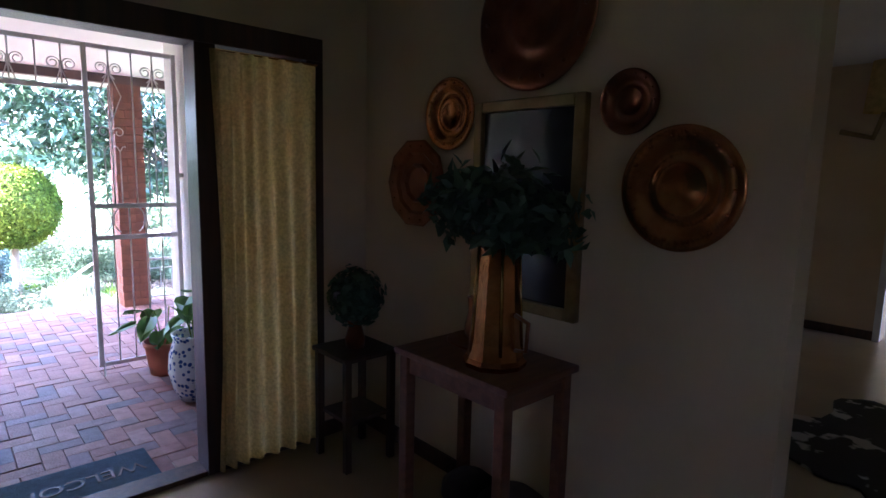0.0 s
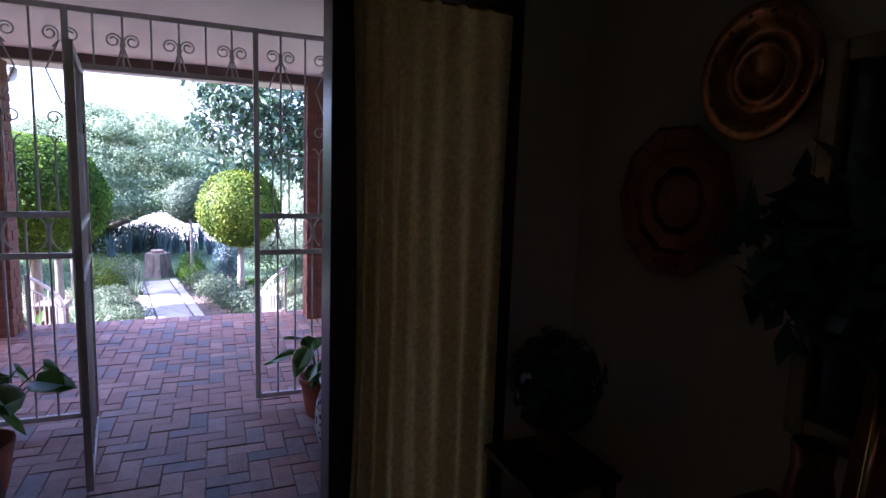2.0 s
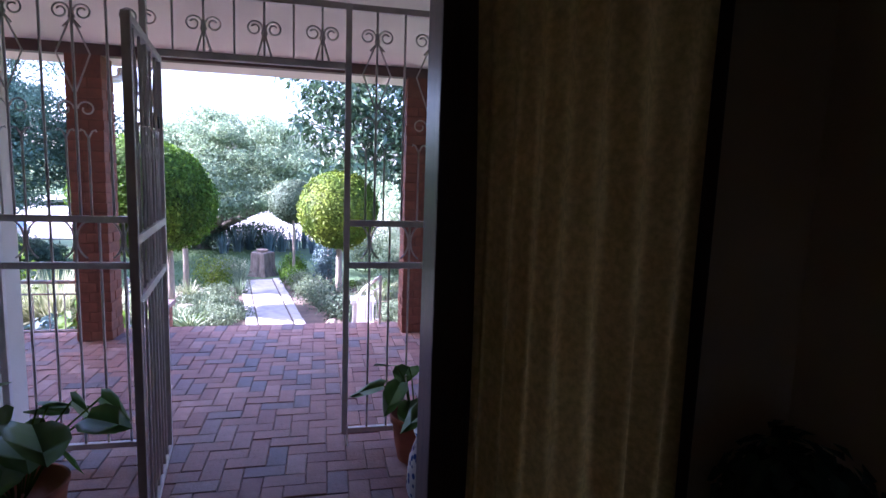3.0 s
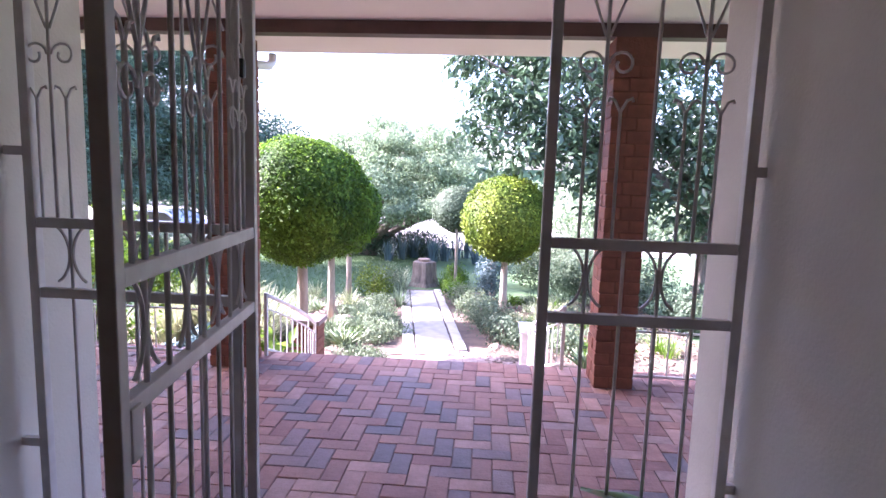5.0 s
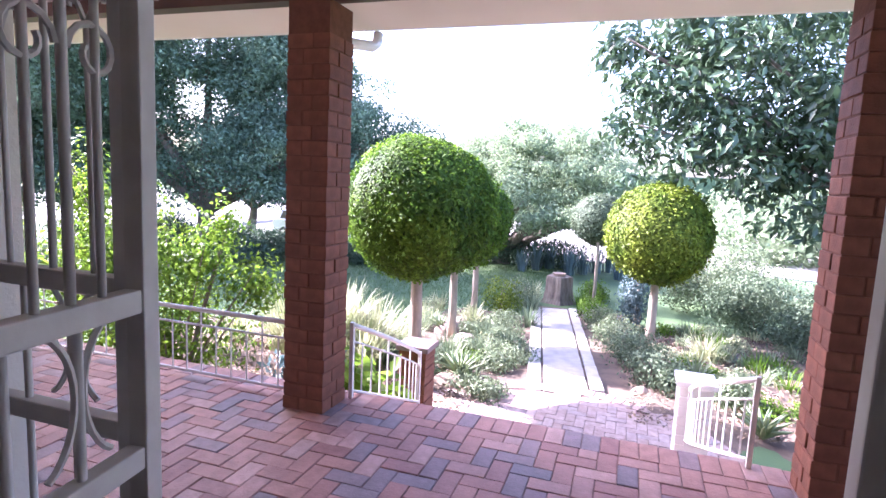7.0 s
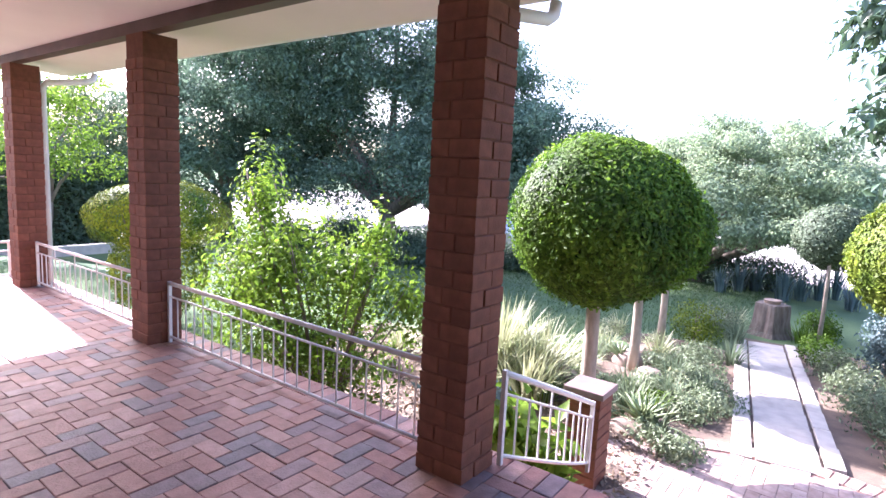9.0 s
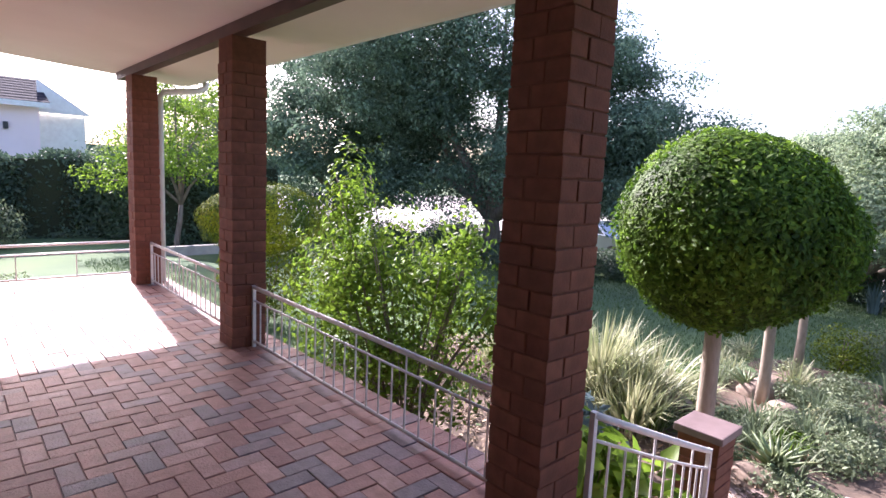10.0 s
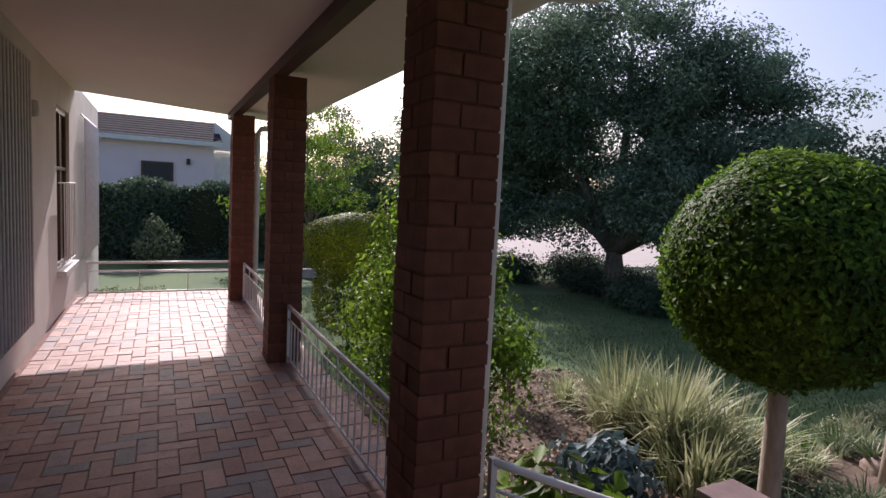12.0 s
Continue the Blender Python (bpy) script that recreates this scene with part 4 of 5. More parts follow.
part("wall", boxes((-7.9, 3.5, -30.0, -24.0, -1.0, 2.7)), M_PINKWALL, house)
part("gable_wall", boxes((-9.6, -7.95, -30.0, -25.2, -1.0, 2.45)), M_WHITE, house)
for row in range(9):
    bm = bmesh.new()
    z0, z1 = 2.7 + row * 0.125, 2.7 + (row + 1) * 0.125 + 0.02
    y0, y1 = -23.6 - row * 0.34, -23.6 - (row + 1) * 0.34
    vs = [bm.verts.new(c) for c in ((-8.2, y0, z0 + 0.04), (3.8, y0, z0 + 0.04), (3.8, y1, z1), (-8.2, y1, z1), (-8.2, y0, z0), (3.8, y0, z0))]
    bm.faces.new((vs[0], vs[1], vs[2], vs[3]))
    bm.faces.new((vs[4], vs[5], vs[1], vs[0]))
    part("roof_course", bm, M_TILE_ROOF, house)
part("fascia", boxes((-8.2, 3.8, -23.62, -23.55, 2.53, 2.72)), M_WHITE, house)
bm = bmesh.new()
gv = [bm.verts.new(c) for c in ((-8.0, -24.9, 2.45), (-9.8, -24.9, 2.45), (-8.0, -24.9, 3.7), (-8.0, -25.1, 2.45), (-9.8, -25.1, 2.45), (-8.0, -25.1, 3.7))]
for q in ((0, 1, 2), (5, 4, 3), (0, 3, 4, 1), (1, 4, 5, 2), (2, 5, 3, 0)):
    bm.faces.new([gv[k] for k in q])
part("gable", bm, M_WHITE, house)
part("chimney", boxes((-2.6, -1.6, -26.6, -25.9, 3.0, 4.3)), M_TILE_ROOF, house)
win = part("window", boxes((-6.3, -5.1, -24.02, -23.9, 0.95, 1.75)), M_DARKWOOD, house, "small dark window")
part("pane", boxes((-6.2, -5.2, -23.9, -23.88, 1.03, 1.67)), M_BLACK, win)
part("wall_lantern", boxes((-6.95, -6.8, -23.98, -23.85, 1.7, 1.95), bevel=0.02), M_BLACK, house)

# dark clipped hedge at the garden's south edge
rng = np.random.default_rng(200)
hd = empty("hedge", pose(0, 0, 0), "tall dark ivy-covered boundary hedge", "hedge")
n = 60000
hp = np.stack([rng.uniform(-13, 0.5, n), -15.2 + 0.5 * rng.normal(0, 0.35, n), rng.uniform(-1.0, 1.55, n)], 1)
hp[:, 1] += 0.35 * np.sin(hp[:, 0] * 2.1) * (hp[:, 2] > -0.5)
hp[:, 2] += 0.12 * np.sin(hp[:, 0] * 3.3)
leaf_part("foliage", leaves(hp, np.tile([0.0, 1.0, 0.3], (n, 1)), rng.uniform(0.08, 0.15, n), 200), M_LEAF_DARK, hd)
# dark block paints the shade inside the hedge
part("inner_core", boxes((-13, 0.5, -15.55, -15.2, -1.1, 1.4)), M_INNER_SHADE, hd)
structure("trim_lawn_kerb", boxes((-12.0, -3.9, -12.2, -12.05, -0.75, -0.52)), M_SLAB, "pale concrete kerb across the lawn", "kerb")
bush("bush_row", -19.5, -8.3, -1.42, [((0, 0, 0.4), (0.9, 1.2, 0.5)), ((0.6, -2.0, 0.4), (0.9, 1.2, 0.5)), ((-0.4, 2.0, 0.3), (0.8, 1.0, 0.4))], 9000, 0.1, M_LEAF_DARK, 205, "dark low shrubs under the shade tree", twigs=8, shell=0.7)
bush("bush_row", -24.0, 0.6, -1.6, [((0, -0.9, 0.5), (0.9, 2.2, 0.6)), ((0, -3, 0.4), (0.8, 1.6, 0.5))], 11000, 0.1, M_LEAF_DARK, 206, "dark low shrubs at the lawn's far edge", shell=0.7)


# parked car beyond the lawn
def car(x, y, z, rz):
    th = empty("parked_car", pose(x, y, z, 0, 0, rz), "silver-blue hatchback parked at the roadside", "car")
    prof = [(-2.0, 0.35), (-2.05, 0.75), (-1.95, 0.95), (-1.5, 1.4), (-0.2, 1.47), (0.35, 1.4), (1.0, 0.98), (1.75, 0.86), (2.05, 0.65), (2.05, 0.35)]
    bm = bmesh.new()
    sides = []
    for s in (-0.82, 0.82):
        sides.append([bm.verts.new((px, s * (0.86 if pz > 1.1 else 1.0), pz)) for px, pz in prof])
    for i in range(len(prof)):
        j = (i + 1) % len(prof)
        bm.faces.new((sides[0][i], sides[0][j], sides[1][j], sides[1][i]))
    bm.faces.new(sides[0][::-1])
    bm.faces.new(sides[1])
    part("body", bm, M_CAR, th)
    for s in (-1, 1):
        bm = bmesh.new()
        y0 = s * 0.79
        q = [bm.verts.new((px, y0 + s * 0.02, pz)) for px, pz in ((-1.6, 0.98), (0.85, 0.98), (0.25, 1.36), (-1.35, 1.36))]
        q2 = [bm.verts.new((v.co.x, y0 - s * 0.01, v.co.z)) for v in q]
        bm.faces.new(q)
        for i in range(4):
            bm.faces.new((q[i], q[(i + 1) % 4], q2[(i + 1) % 4], q2[i]))
        part("window", bm, M_BLACK, th)
        for px in (-1.3, 1.3):
            w = part("wheel", tube([(px, s * 0.62, 0.32), (px, s * 0.84, 0.32)], 0.32, 20), M_BLACK, th)
            part("rim", tube([(px, s * 0.83, 0.32), (px, s * 0.855, 0.32)], 0.2, 16), M_STEEL, w)
    return th


M_CAR = mat("silver_car_paint", (0.42, 0.46, 0.52), (0.4, 0.44, 0.5), 2, 0.25, metal=0.6)
car(-25.4, -10.4, -1.63, 75)

# the garden's own axis lies a little off the house's
TURN = Matrix.Translation((-3.5, 2.15, 0)) @ Matrix.Rotation(radians(1.5), 4, "Z") @ Matrix.Translation((3.5, -2.15, 0))


def turn_garden(objects):
    for ob in objects:
        if ob.parent is None:
            ob.matrix_world = TURN @ ob.matrix_world


turn_garden([o for o in scene.objects if o not in BUILT or o.name.startswith("ground_")])

# ---- veranda wall things ----
M_GLASS = bpy.data.materials.new("window_glass")
M_GLASS.use_nodes = True
gp = M_GLASS.node_tree.nodes["Principled BSDF"]
gp.inputs["Base Color"].default_value, gp.inputs["Roughness"].default_value, gp.inputs["Transmission Weight"].default_value, gp.inputs["IOR"].default_value = (0.95, 0.97, 0.96, 1), 0.02, 1.0, 1.45


def glass(bm, name, parent):
    ob = part(name, bm, M_GLASS, parent)
    ob.visible_shadow = False
    return ob


# cream cloth given a dark brown: the window's shade is in the colour
M_LACE_OUT = mat("shade_darkened_curtain", (0.13, 0.105, 0.085), (0.07, 0.055, 0.045), 20, 0.9, stretch=(1, 12, 0.2))
w1 = empty("window_1", pose(0, 0, 0), "dark-framed veranda window with a white sill", "window")
tagged(w1, kind="structure")
W0, W1, WB, WT = -5.9, -4.95, 0.5, 2.3
WM = (W0 + W1) / 2
for b in ((W0, W0 + 0.06, WB, WT), (W1 - 0.06, W1, WB, WT), (W0 + 0.06, W1 - 0.06, WB, WB + 0.06), (W0 + 0.06, W1 - 0.06, WT - 0.06, WT), (WM - 0.025, WM + 0.025, WB + 0.06, WT - 0.06), (W0 + 0.06, WM - 0.025, 1.6, 1.64), (WM + 0.025, W1 - 0.06, 1.6, 1.64)):
    part("window_frame", boxes((WX + 0.03, WX + 0.09, b[0], b[1], b[2], b[3]), bevel=0.004), M_DARKWOOD, w1)
glass(boxes((WX + 0.05, WX + 0.056, W0 + 0.06, W1 - 0.06, WB + 0.06, WT - 0.06)), "pane", w1)
part("window_sill", boxes((WX - 0.09, WX + 0.03, W0 - 0.06, W1 + 0.06, WB - 0.07, WB), bevel=0.008), M_WHITE, w1, "white painted sill")
for y0, y1, z0, z1, lab in ((-3.26, -1.5, 0.3, 2.42, "pale burglar-bar grille over a veranda window"), (-8.7, -6.95, 0.45, 2.35, "pale burglar-bar grille on the front wall")):
    g = empty("burglar_grille", pose(WX - 0.06, 0, 0), lab, "window grille", "window grilles")
    k = int((y1 - y0) / 0.1)
    for i in range(k + 1):
        y = y0 + (y1 - y0) * i / k
        part("bar", tube([(0.05, y, z0 - 0.06), (0, y, z0), (0, y, z1), (0.05, y, z1 + 0.06)], 0.013, 6), M_GATE, g, smooth=True)
    for z in (z0 + 0.25, z1 - 0.25):
        part("cross_bar", boxes((0.008, 0.013, y0, y1, z, z + 0.025)), M_GATE, g)
    # dark sheet paints the shade in the gaps between the near bars
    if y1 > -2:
        part("window_behind", boxes((0.055, 0.065, y0 + 0.05, y1 - 0.05, z0, z1)), M_LACE_OUT, g, "cream curtain behind the bars, painted dark with shade")
g = empty("burglar_grille", pose(WX - 0.06, 0, 0), "pale half-height window guard", "window grille", "window grilles")
for i in range(7):
    y = -5.84 + 0.82 * i / 6
    part("bar", tube([(0, y, 0.56), (0, y, 1.46)], 0.006, 6), M_GATE, g, smooth=True)
for z in (0.57, 1.46):
    part("cross_bar", tube([(0.05, -5.87, z), (0, -5.85, z), (0, -5.0, z), (0.05, -4.98, z)], 0.008, 6), M_GATE, g, smooth=True)
wl = empty("wall_light", pose(WX, -3.38, 2.07), "small white bulkhead wall light", "wall lamp")
part("base", boxes((-0.03, 0.0, -0.05, 0.05, -0.07, 0.07), bevel=0.01), M_WHITE, wl)
part("shade", lathe([(0.0, -0.07), (0.04, -0.06), (0.05, 0.0), (0.04, 0.06), (0.0, 0.07)], 16), M_WHITE, wl, smooth=True).location = (-0.06, 0, 0)

# ---- entrance recess: pots and mat ----
M_TERRA = mat("terracotta", (0.42, 0.14, 0.07), (0.34, 0.11, 0.055), 8, 0.75, bump=0.3)
M_BIGLEAF = mat("broad_houseplant_leaf", (0.12, 0.26, 0.05), (0.07, 0.17, 0.03), 6, 0.35, trans=0.3, rand=0.2, spec=0.6)
M_MAT = mat("blue_rubber_mat", (0.04, 0.08, 0.12), (0.03, 0.06, 0.09), 30, 0.9, bump=0.9, bump_scale=140)


def mosaic():
    m = mat("blue_white_mosaic", (0.7, 0.74, 0.78), (0.62, 0.66, 0.72), 8, 0.25)
    n, l = m.node_tree.nodes, m.node_tree.links
    vo = n.new("ShaderNodeTexVoronoi")
    vo.inputs["Scale"].default_value = 28
    l.new(n["Texture Coordinate"].outputs["Object"], vo.inputs["Vector"])
    rp = n.new("ShaderNodeValToRGB")
    rp.color_ramp.elements[0].position, rp.color_ramp.elements[0].color = 0.32, (0.03, 0.08, 0.3, 1)
    rp.color_ramp.elements[1].position, rp.color_ramp.elements[1].color = 0.42, (0.72, 0.76, 0.8, 1)
    l.new(vo.outputs["Distance"], rp.inputs["Fac"])
    l.new(rp.outputs["Color"], n["Principled BSDF"].inputs["Base Color"])
    return m


M_MOSAIC = mosaic()


def heart_leaf(size):
    bm = bmesh.new()
    outline = [(0, 0), (0.28, -0.08), (0.46, 0.12), (0.44, 0.42), (0.25, 0.75), (0, 1.0)]
    mid = [bm.verts.new((0, q * size, -0.1 * size * q * q)) for q in (0, 0.15, 0.35, 0.6, 0.8, 1.0)]
    for s in (-1, 1):
        edge = [bm.verts.new((s * a * size, b * size, 0.1 * abs(a) * size - 0.18 * size * max(b, 0) ** 2)) for a, b in outline[1:5]]
        ring = [mid[0]] + edge + [mid[5]]
        for i in range(5):
            q = [ring[i], ring[i + 1], mid[min(i + 1, 5)], mid[i]]
            q = list(dict.fromkeys(q))
            if len(q) > 2:
                bm.faces.new(q)
    return bm


def leafy_pot(name, x, y, profile, material, n, spread, height, size, seed, label, z=0.0):
    th = empty(name, pose(x, y, z), label, "potted plant", "potted plants")
    top = profile[-1][1]
    wall = profile + [(profile[-1][0] - 0.015, top), (profile[-1][0] - 0.03, top - 0.05), (0, top - 0.05)]
    part("pot", lathe([(0, 0)] + wall, 28), material, th, smooth=True)
    rng = random.Random(seed)
    leaf = bpy.data.meshes.new("leaf")
    bm = heart_leaf(size)
    bm.to_mesh(leaf)
    bm.free()
    leaf.materials.append(M_BIGLEAF)
    leaf.shade_smooth()
    for i in range(n):
        a = rng.uniform(0, 6.283)
        r, h = spread * rng.uniform(0.25, 1.0), top + height * rng.uniform(0.2, 1.0)
        e = Vector((math.cos(a) * r, math.sin(a) * r, h))
        s = Vector((math.cos(a) * 0.03, math.sin(a) * 0.03, top - 0.05))
        part("stalk", tube([s, s.lerp(e, 0.55) + Vector((0, 0, 0.06)), e], 0.004, 5), M_LEAF_BOX, th, smooth=True)
        ob = new("leaf", leaf)
        ob.parent = th
        ob.matrix_local = Matrix.Translation(e) @ Euler((radians(rng.uniform(-55, -5)), radians(rng.uniform(-20, 20)), a - math.pi / 2)).to_matrix().to_4x4() @ Matrix.Scale(rng.uniform(0.75, 1.2), 4)
    return th


leafy_pot("potted_plant", -3.55, 2.9, [(0.1, 0), (0.12, 0.1), (0.135, 0.22), (0.145, 0.22), (0.15, 0.26)], M_TERRA, 9, 0.2, 0.28, 0.17, 3, "terracotta pot with a drooping broad-leaved plant")
leafy_pot("potted_plant", -2.92, 2.93, [(0.11, 0), (0.15, 0.08), (0.18, 0.2), (0.17, 0.33), (0.14, 0.42), (0.155, 0.46)], M_MOSAIC, 8, 0.17, 0.3, 0.18, 4, "blue and white mosaic pot with a leafy plant")
leafy_pot("potted_plant", -3.0, 1.22, [(0.12, 0), (0.15, 0.12), (0.17, 0.26), (0.18, 0.3)], M_TERRA, 18, 0.32, 0.4, 0.2, 5, "terracotta pot with a bushy broad-leaved plant")

mt = empty("door_mat", pose(-2.13, 2.08, 0.0), "blue-black rubber door mat with raised lettering", "door mat")
part("mat", boxes((-0.2, 0.2, -0.36, 0.36, 0.001, 0.018), bevel=0.006), M_MAT, mt)
txt = bpy.data.curves.new("WELCOME", "FONT")
txt.body, txt.size, txt.extrude, txt.align_x, txt.align_y = "WELCOME", 0.13, 0.002, "CENTER", "CENTER"
tob = new("lettering", txt)
tob.data.materials.append(M_BLACK)
tob.parent = mt
tob.matrix_local = pose(0, 0, 0.02, 0, 0, -90)

# ---- entrance room ----
M_LACE = mat("cream_lace", (0.78, 0.57, 0.22), (0.58, 0.41, 0.15), 60, 0.9, trans=0.5, bump=0.4, bump_scale=200)
M_COPPER = mat("aged_copper", (0.62, 0.29, 0.11), (0.42, 0.17, 0.065), 9, 0.26, metal=1.0, bump=0.35, bump_scale=45)
M_COPPER_DARK = mat("tarnished_copper", (0.3, 0.125, 0.065), (0.2, 0.075, 0.04), 9, 0.34, metal=1.0, bump=0.35, bump_scale=45)
M_BRASS = mat("polished_brass", (0.72, 0.45, 0.16), (0.6, 0.36, 0.12), 10, 0.2, metal=1.0, bump=0.2, bump_scale=50)
M_GILT = mat("dull_gilt_moulding", (0.34, 0.24, 0.11), (0.24, 0.16, 0.07), 12, 0.4, metal=0.7, bump=0.3)
M_WOOD = mat("reddish_wood", (0.15, 0.055, 0.03), (0.22, 0.085, 0.045), 4, 0.4, bump=0.2, stretch=(8, 1, 8))
M_MIRROR = bpy.data.materials.new("dark_glazed_picture")
M_MIRROR.use_nodes = True
mp = M_MIRROR.node_tree.nodes["Principled BSDF"]
mp.inputs["Base Color"].default_value, mp.inputs["Metallic"].default_value, mp.inputs["Roughness"].default_value = (0.02, 0.022, 0.028, 1), 0.0, 0.08
M_CLOTH_DARK = mat("dark_cloth", (0.04, 0.03, 0.03), (0.06, 0.045, 0.04), 20, 0.95, bump=0.6)
M_HIDE = mat("cow_hide", (0.012, 0.01, 0.012), (0.55, 0.5, 0.46), 4.5, 0.9, bump=0.8, bump_scale=90, spread=(0.56, 0.6), detail=3)

door = empty("door_1", pose(0, 0, 0), "dark stained timber door frame with a curtained sidelight", "door frame")
tagged(door, kind="structure")
for y0, y1, z0, z1 in ((1.57, 1.66, 0, 2.16), (2.62, 2.72, 0, 2.16), (3.2, 3.3, 0, 2.16), (0.95, 1.04, 0, 2.16), (0.95, 3.3, 2.16, 2.28), (2.72, 3.2, 0.0, 0.08), (1.04, 1.57, 0.0, 0.1)):
    part("frame", boxes((-1.99, -1.83, y0, y1, z0, z1), bevel=0.006), M_DARKWOOD, door)
part("sill", boxes((-1.98, -1.84, 1.66, 2.62, -0.01, 0.022), bevel=0.005), M_DARKWOOD, door)
glass(boxes((-1.93, -1.925, 2.72, 3.2, 0.08, 2.16)), "pane", door)
part("side_panel", boxes((-1.94, -1.9, 1.04, 1.57, 0.1, 2.16), bevel=0.004), M_DARKWOOD, door)
leaf = empty("door_leaf", pose(-1.84, 1.63, 0, 0, 0, 4), "dark stained timber door standing open into the room", "door")
part("slab", boxes((0.0, 0.9, -0.045, 0.0, 0.012, 2.12), bevel=0.004), M_DARKWOOD, leaf)
for z0, z1 in ((0.2, 0.85), (1.05, 1.95)):
    for x0, x1 in ((0.1, 0.42), (0.5, 0.8)):
        part("raised_panel", boxes((x0, x1, -0.002, 0.012, z0, z1), bevel=0.006), M_DARKWOOD, leaf)
part("handle", tube([(0.84, 0.0, 1.02), (0.84, 0.05, 1.02), (0.74, 0.055, 1.02)], 0.009, 8), M_BRASS, leaf, smooth=True)

cur = empty("curtain", pose(0, 0, 0), "gathered cream lace curtain over the sidelight", "curtain")
bm = bmesh.new()
rows = []
for k in range(26):
    f = k / 25
    z = 2.13 - f * 2.1
    row = []
    for i in range(121):
        u = i / 120
        w = 0.55 - 0.02 * math.sin(math.pi * min(1, f * 1.2)) + 0.03 * max(0, f - 0.75) * 4
        y = 2.95 + (u - 0.5) * w + 0.01 * math.sin(7 * u + 3 * f)
        amp = 0.008 + 0.032 * min(1, f * 2.2) * (0.7 + 0.3 * math.sin(11 * u))
        x = -1.79 + amp * math.sin(2 * math.pi * (7.4 * u + 0.5 * math.sin(4 * u) + 0.12 * math.sin(3 * f + 5 * u))) + 0.006 * math.sin(40 * u) * (1 - f)
        row.append(bm.verts.new((x, y, z)))
    rows.append(row)
for a, b in zip(rows, rows[1:]):
    for i in range(120):
        bm.faces.new((a[i], a[i + 1], b[i + 1], b[i]))
part("cloth", bm, M_LACE, cur, smooth=True)
part("rod", tube([(-1.79, 2.7, 2.13), (-1.79, 3.24, 2.13)], 0.006, 8), M_BRASS, cur, smooth=True)

structure("baseboard_plates", boxes((-1.85, 0.44, 3.585, 3.6, 0.0, 0.09)), M_DARKWOOD, "dark stained skirting board", "skirting")
structure("baseboard_door", boxes((-1.85, -1.835, 3.3, 3.585, 0.0, 0.09)), M_DARKWOOD, "dark stained skirting board", "skirting")


def wall_plate(x, z, r, material, label, octo=False):
    th = empty("wall_plate", pose(x, 3.6, z, 90, 0, 0), label, "decorative plate", "copper wall plates")
    prof = [(0, 0.012), (r * 0.36, 0.014), (r * 0.42, 0.03), (r * 0.47, 0.016), (r * 0.66, 0.018), (r * 0.72, 0.034), (r * 0.95, 0.044), (r, 0.04), (r, 0.034), (r * 0.72, 0.01), (0, 0.004)]
    bm = lathe(prof, 10 if octo else 48)
    part("dish", bm, material, th, smooth=not octo)
    for k in range(14):
        a = 2 * math.pi * k / 14
        bm = bmesh.new()
        bmesh.ops.create_icosphere(bm, subdivisions=1, radius=r * 0.035, matrix=Matrix.Translation((math.cos(a) * r * 0.84, math.sin(a) * r * 0.84, 0.041)))
        part("stud", bm, material, th, smooth=True)
    return th


wall_plate(-1.34, 1.52, 0.235, M_COPPER_DARK, "dark tarnished copper plate with a ten-sided rim", True)
wall_plate(-1.09, 1.862, 0.175, M_COPPER, "bright oval copper plate hung on the wall")
wall_plate(-0.585, 2.23, 0.305, M_COPPER_DARK, "large dark copper tray hung on the wall")
wall_plate(-0.132, 1.846, 0.118, M_COPPER_DARK, "small round copper plate hung on the wall")
wall_plate(0.08, 1.54, 0.217, M_COPPER, "large embossed copper charger hung on the wall")

mir = empty("framed_picture", pose(-0.61, 3.6, 1.44), "dark picture under glass in a dull gilt frame", "framed picture")
for b in ((-0.3, -0.25, -0.46, 0.46), (0.25, 0.3, -0.46, 0.46), (-0.25, 0.25, 0.41, 0.46), (-0.25, 0.25, -0.46, -0.41)):
    part("frame", boxes((b[0], b[1], -0.045, -0.003, b[2], b[3]), bevel=0.008), M_GILT, mir)
part("glass", boxes((-0.25, 0.25, -0.02, -0.012, -0.41, 0.41)), M_MIRROR, mir)

tb = empty("side_table", pose(-0.6, 3.34, 0), "reddish wooden side table with square legs", "table")
part("tabletop", boxes((-0.33, 0.33, -0.22, 0.22, 0.79, 0.82), bevel=0.008), M_WOOD, tb)
for y in (-0.18, 0.18):
    part("apron", boxes((-0.27, 0.27, y - 0.01, y + 0.01, 0.71, 0.79)), M_WOOD, tb)
for x in (-0.28, 0.28):
    part("apron", boxes((x - 0.01, x + 0.01, -0.17, 0.17, 0.71, 0.79)), M_WOOD, tb)
    for y in (-0.18, 0.18):
        part("leg", boxes((x - 0.025, x + 0.025, y - 0.025, y + 0.025, 0, 0.79), bevel=0.005), M_WOOD, tb)

vs = empty("copper_vase", pose(-0.5, 3.3, 0.82), "tall tapered copper vase with ribbed sides", "vase")
bm = lathe([(0, 0), (0.125, 0), (0.13, 0.02), (0.115, 0.035), (0.105, 0.1), (0.082, 0.48), (0.088, 0.5), (0.078, 0.5), (0.07, 0.46), (0, 0.44)], 10)
part("body", bm, M_COPPER, vs)
for k in range(5):
    a = 2 * math.pi * (k + 0.5) / 5
    part("rib", tube([(math.cos(a) * 0.107, math.sin(a) * 0.107, 0.06), (math.cos(a) * 0.083, math.sin(a) * 0.083, 0.48)], 0.007, 6), M_BRASS, vs, smooth=True)
part("handle", tube([(0.1, 0, 0.08), (0.16, 0, 0.09), (0.165, 0, 0.2), (0.1, 0, 0.22)], 0.009, 6), M_COPPER_DARK, vs, smooth=True)
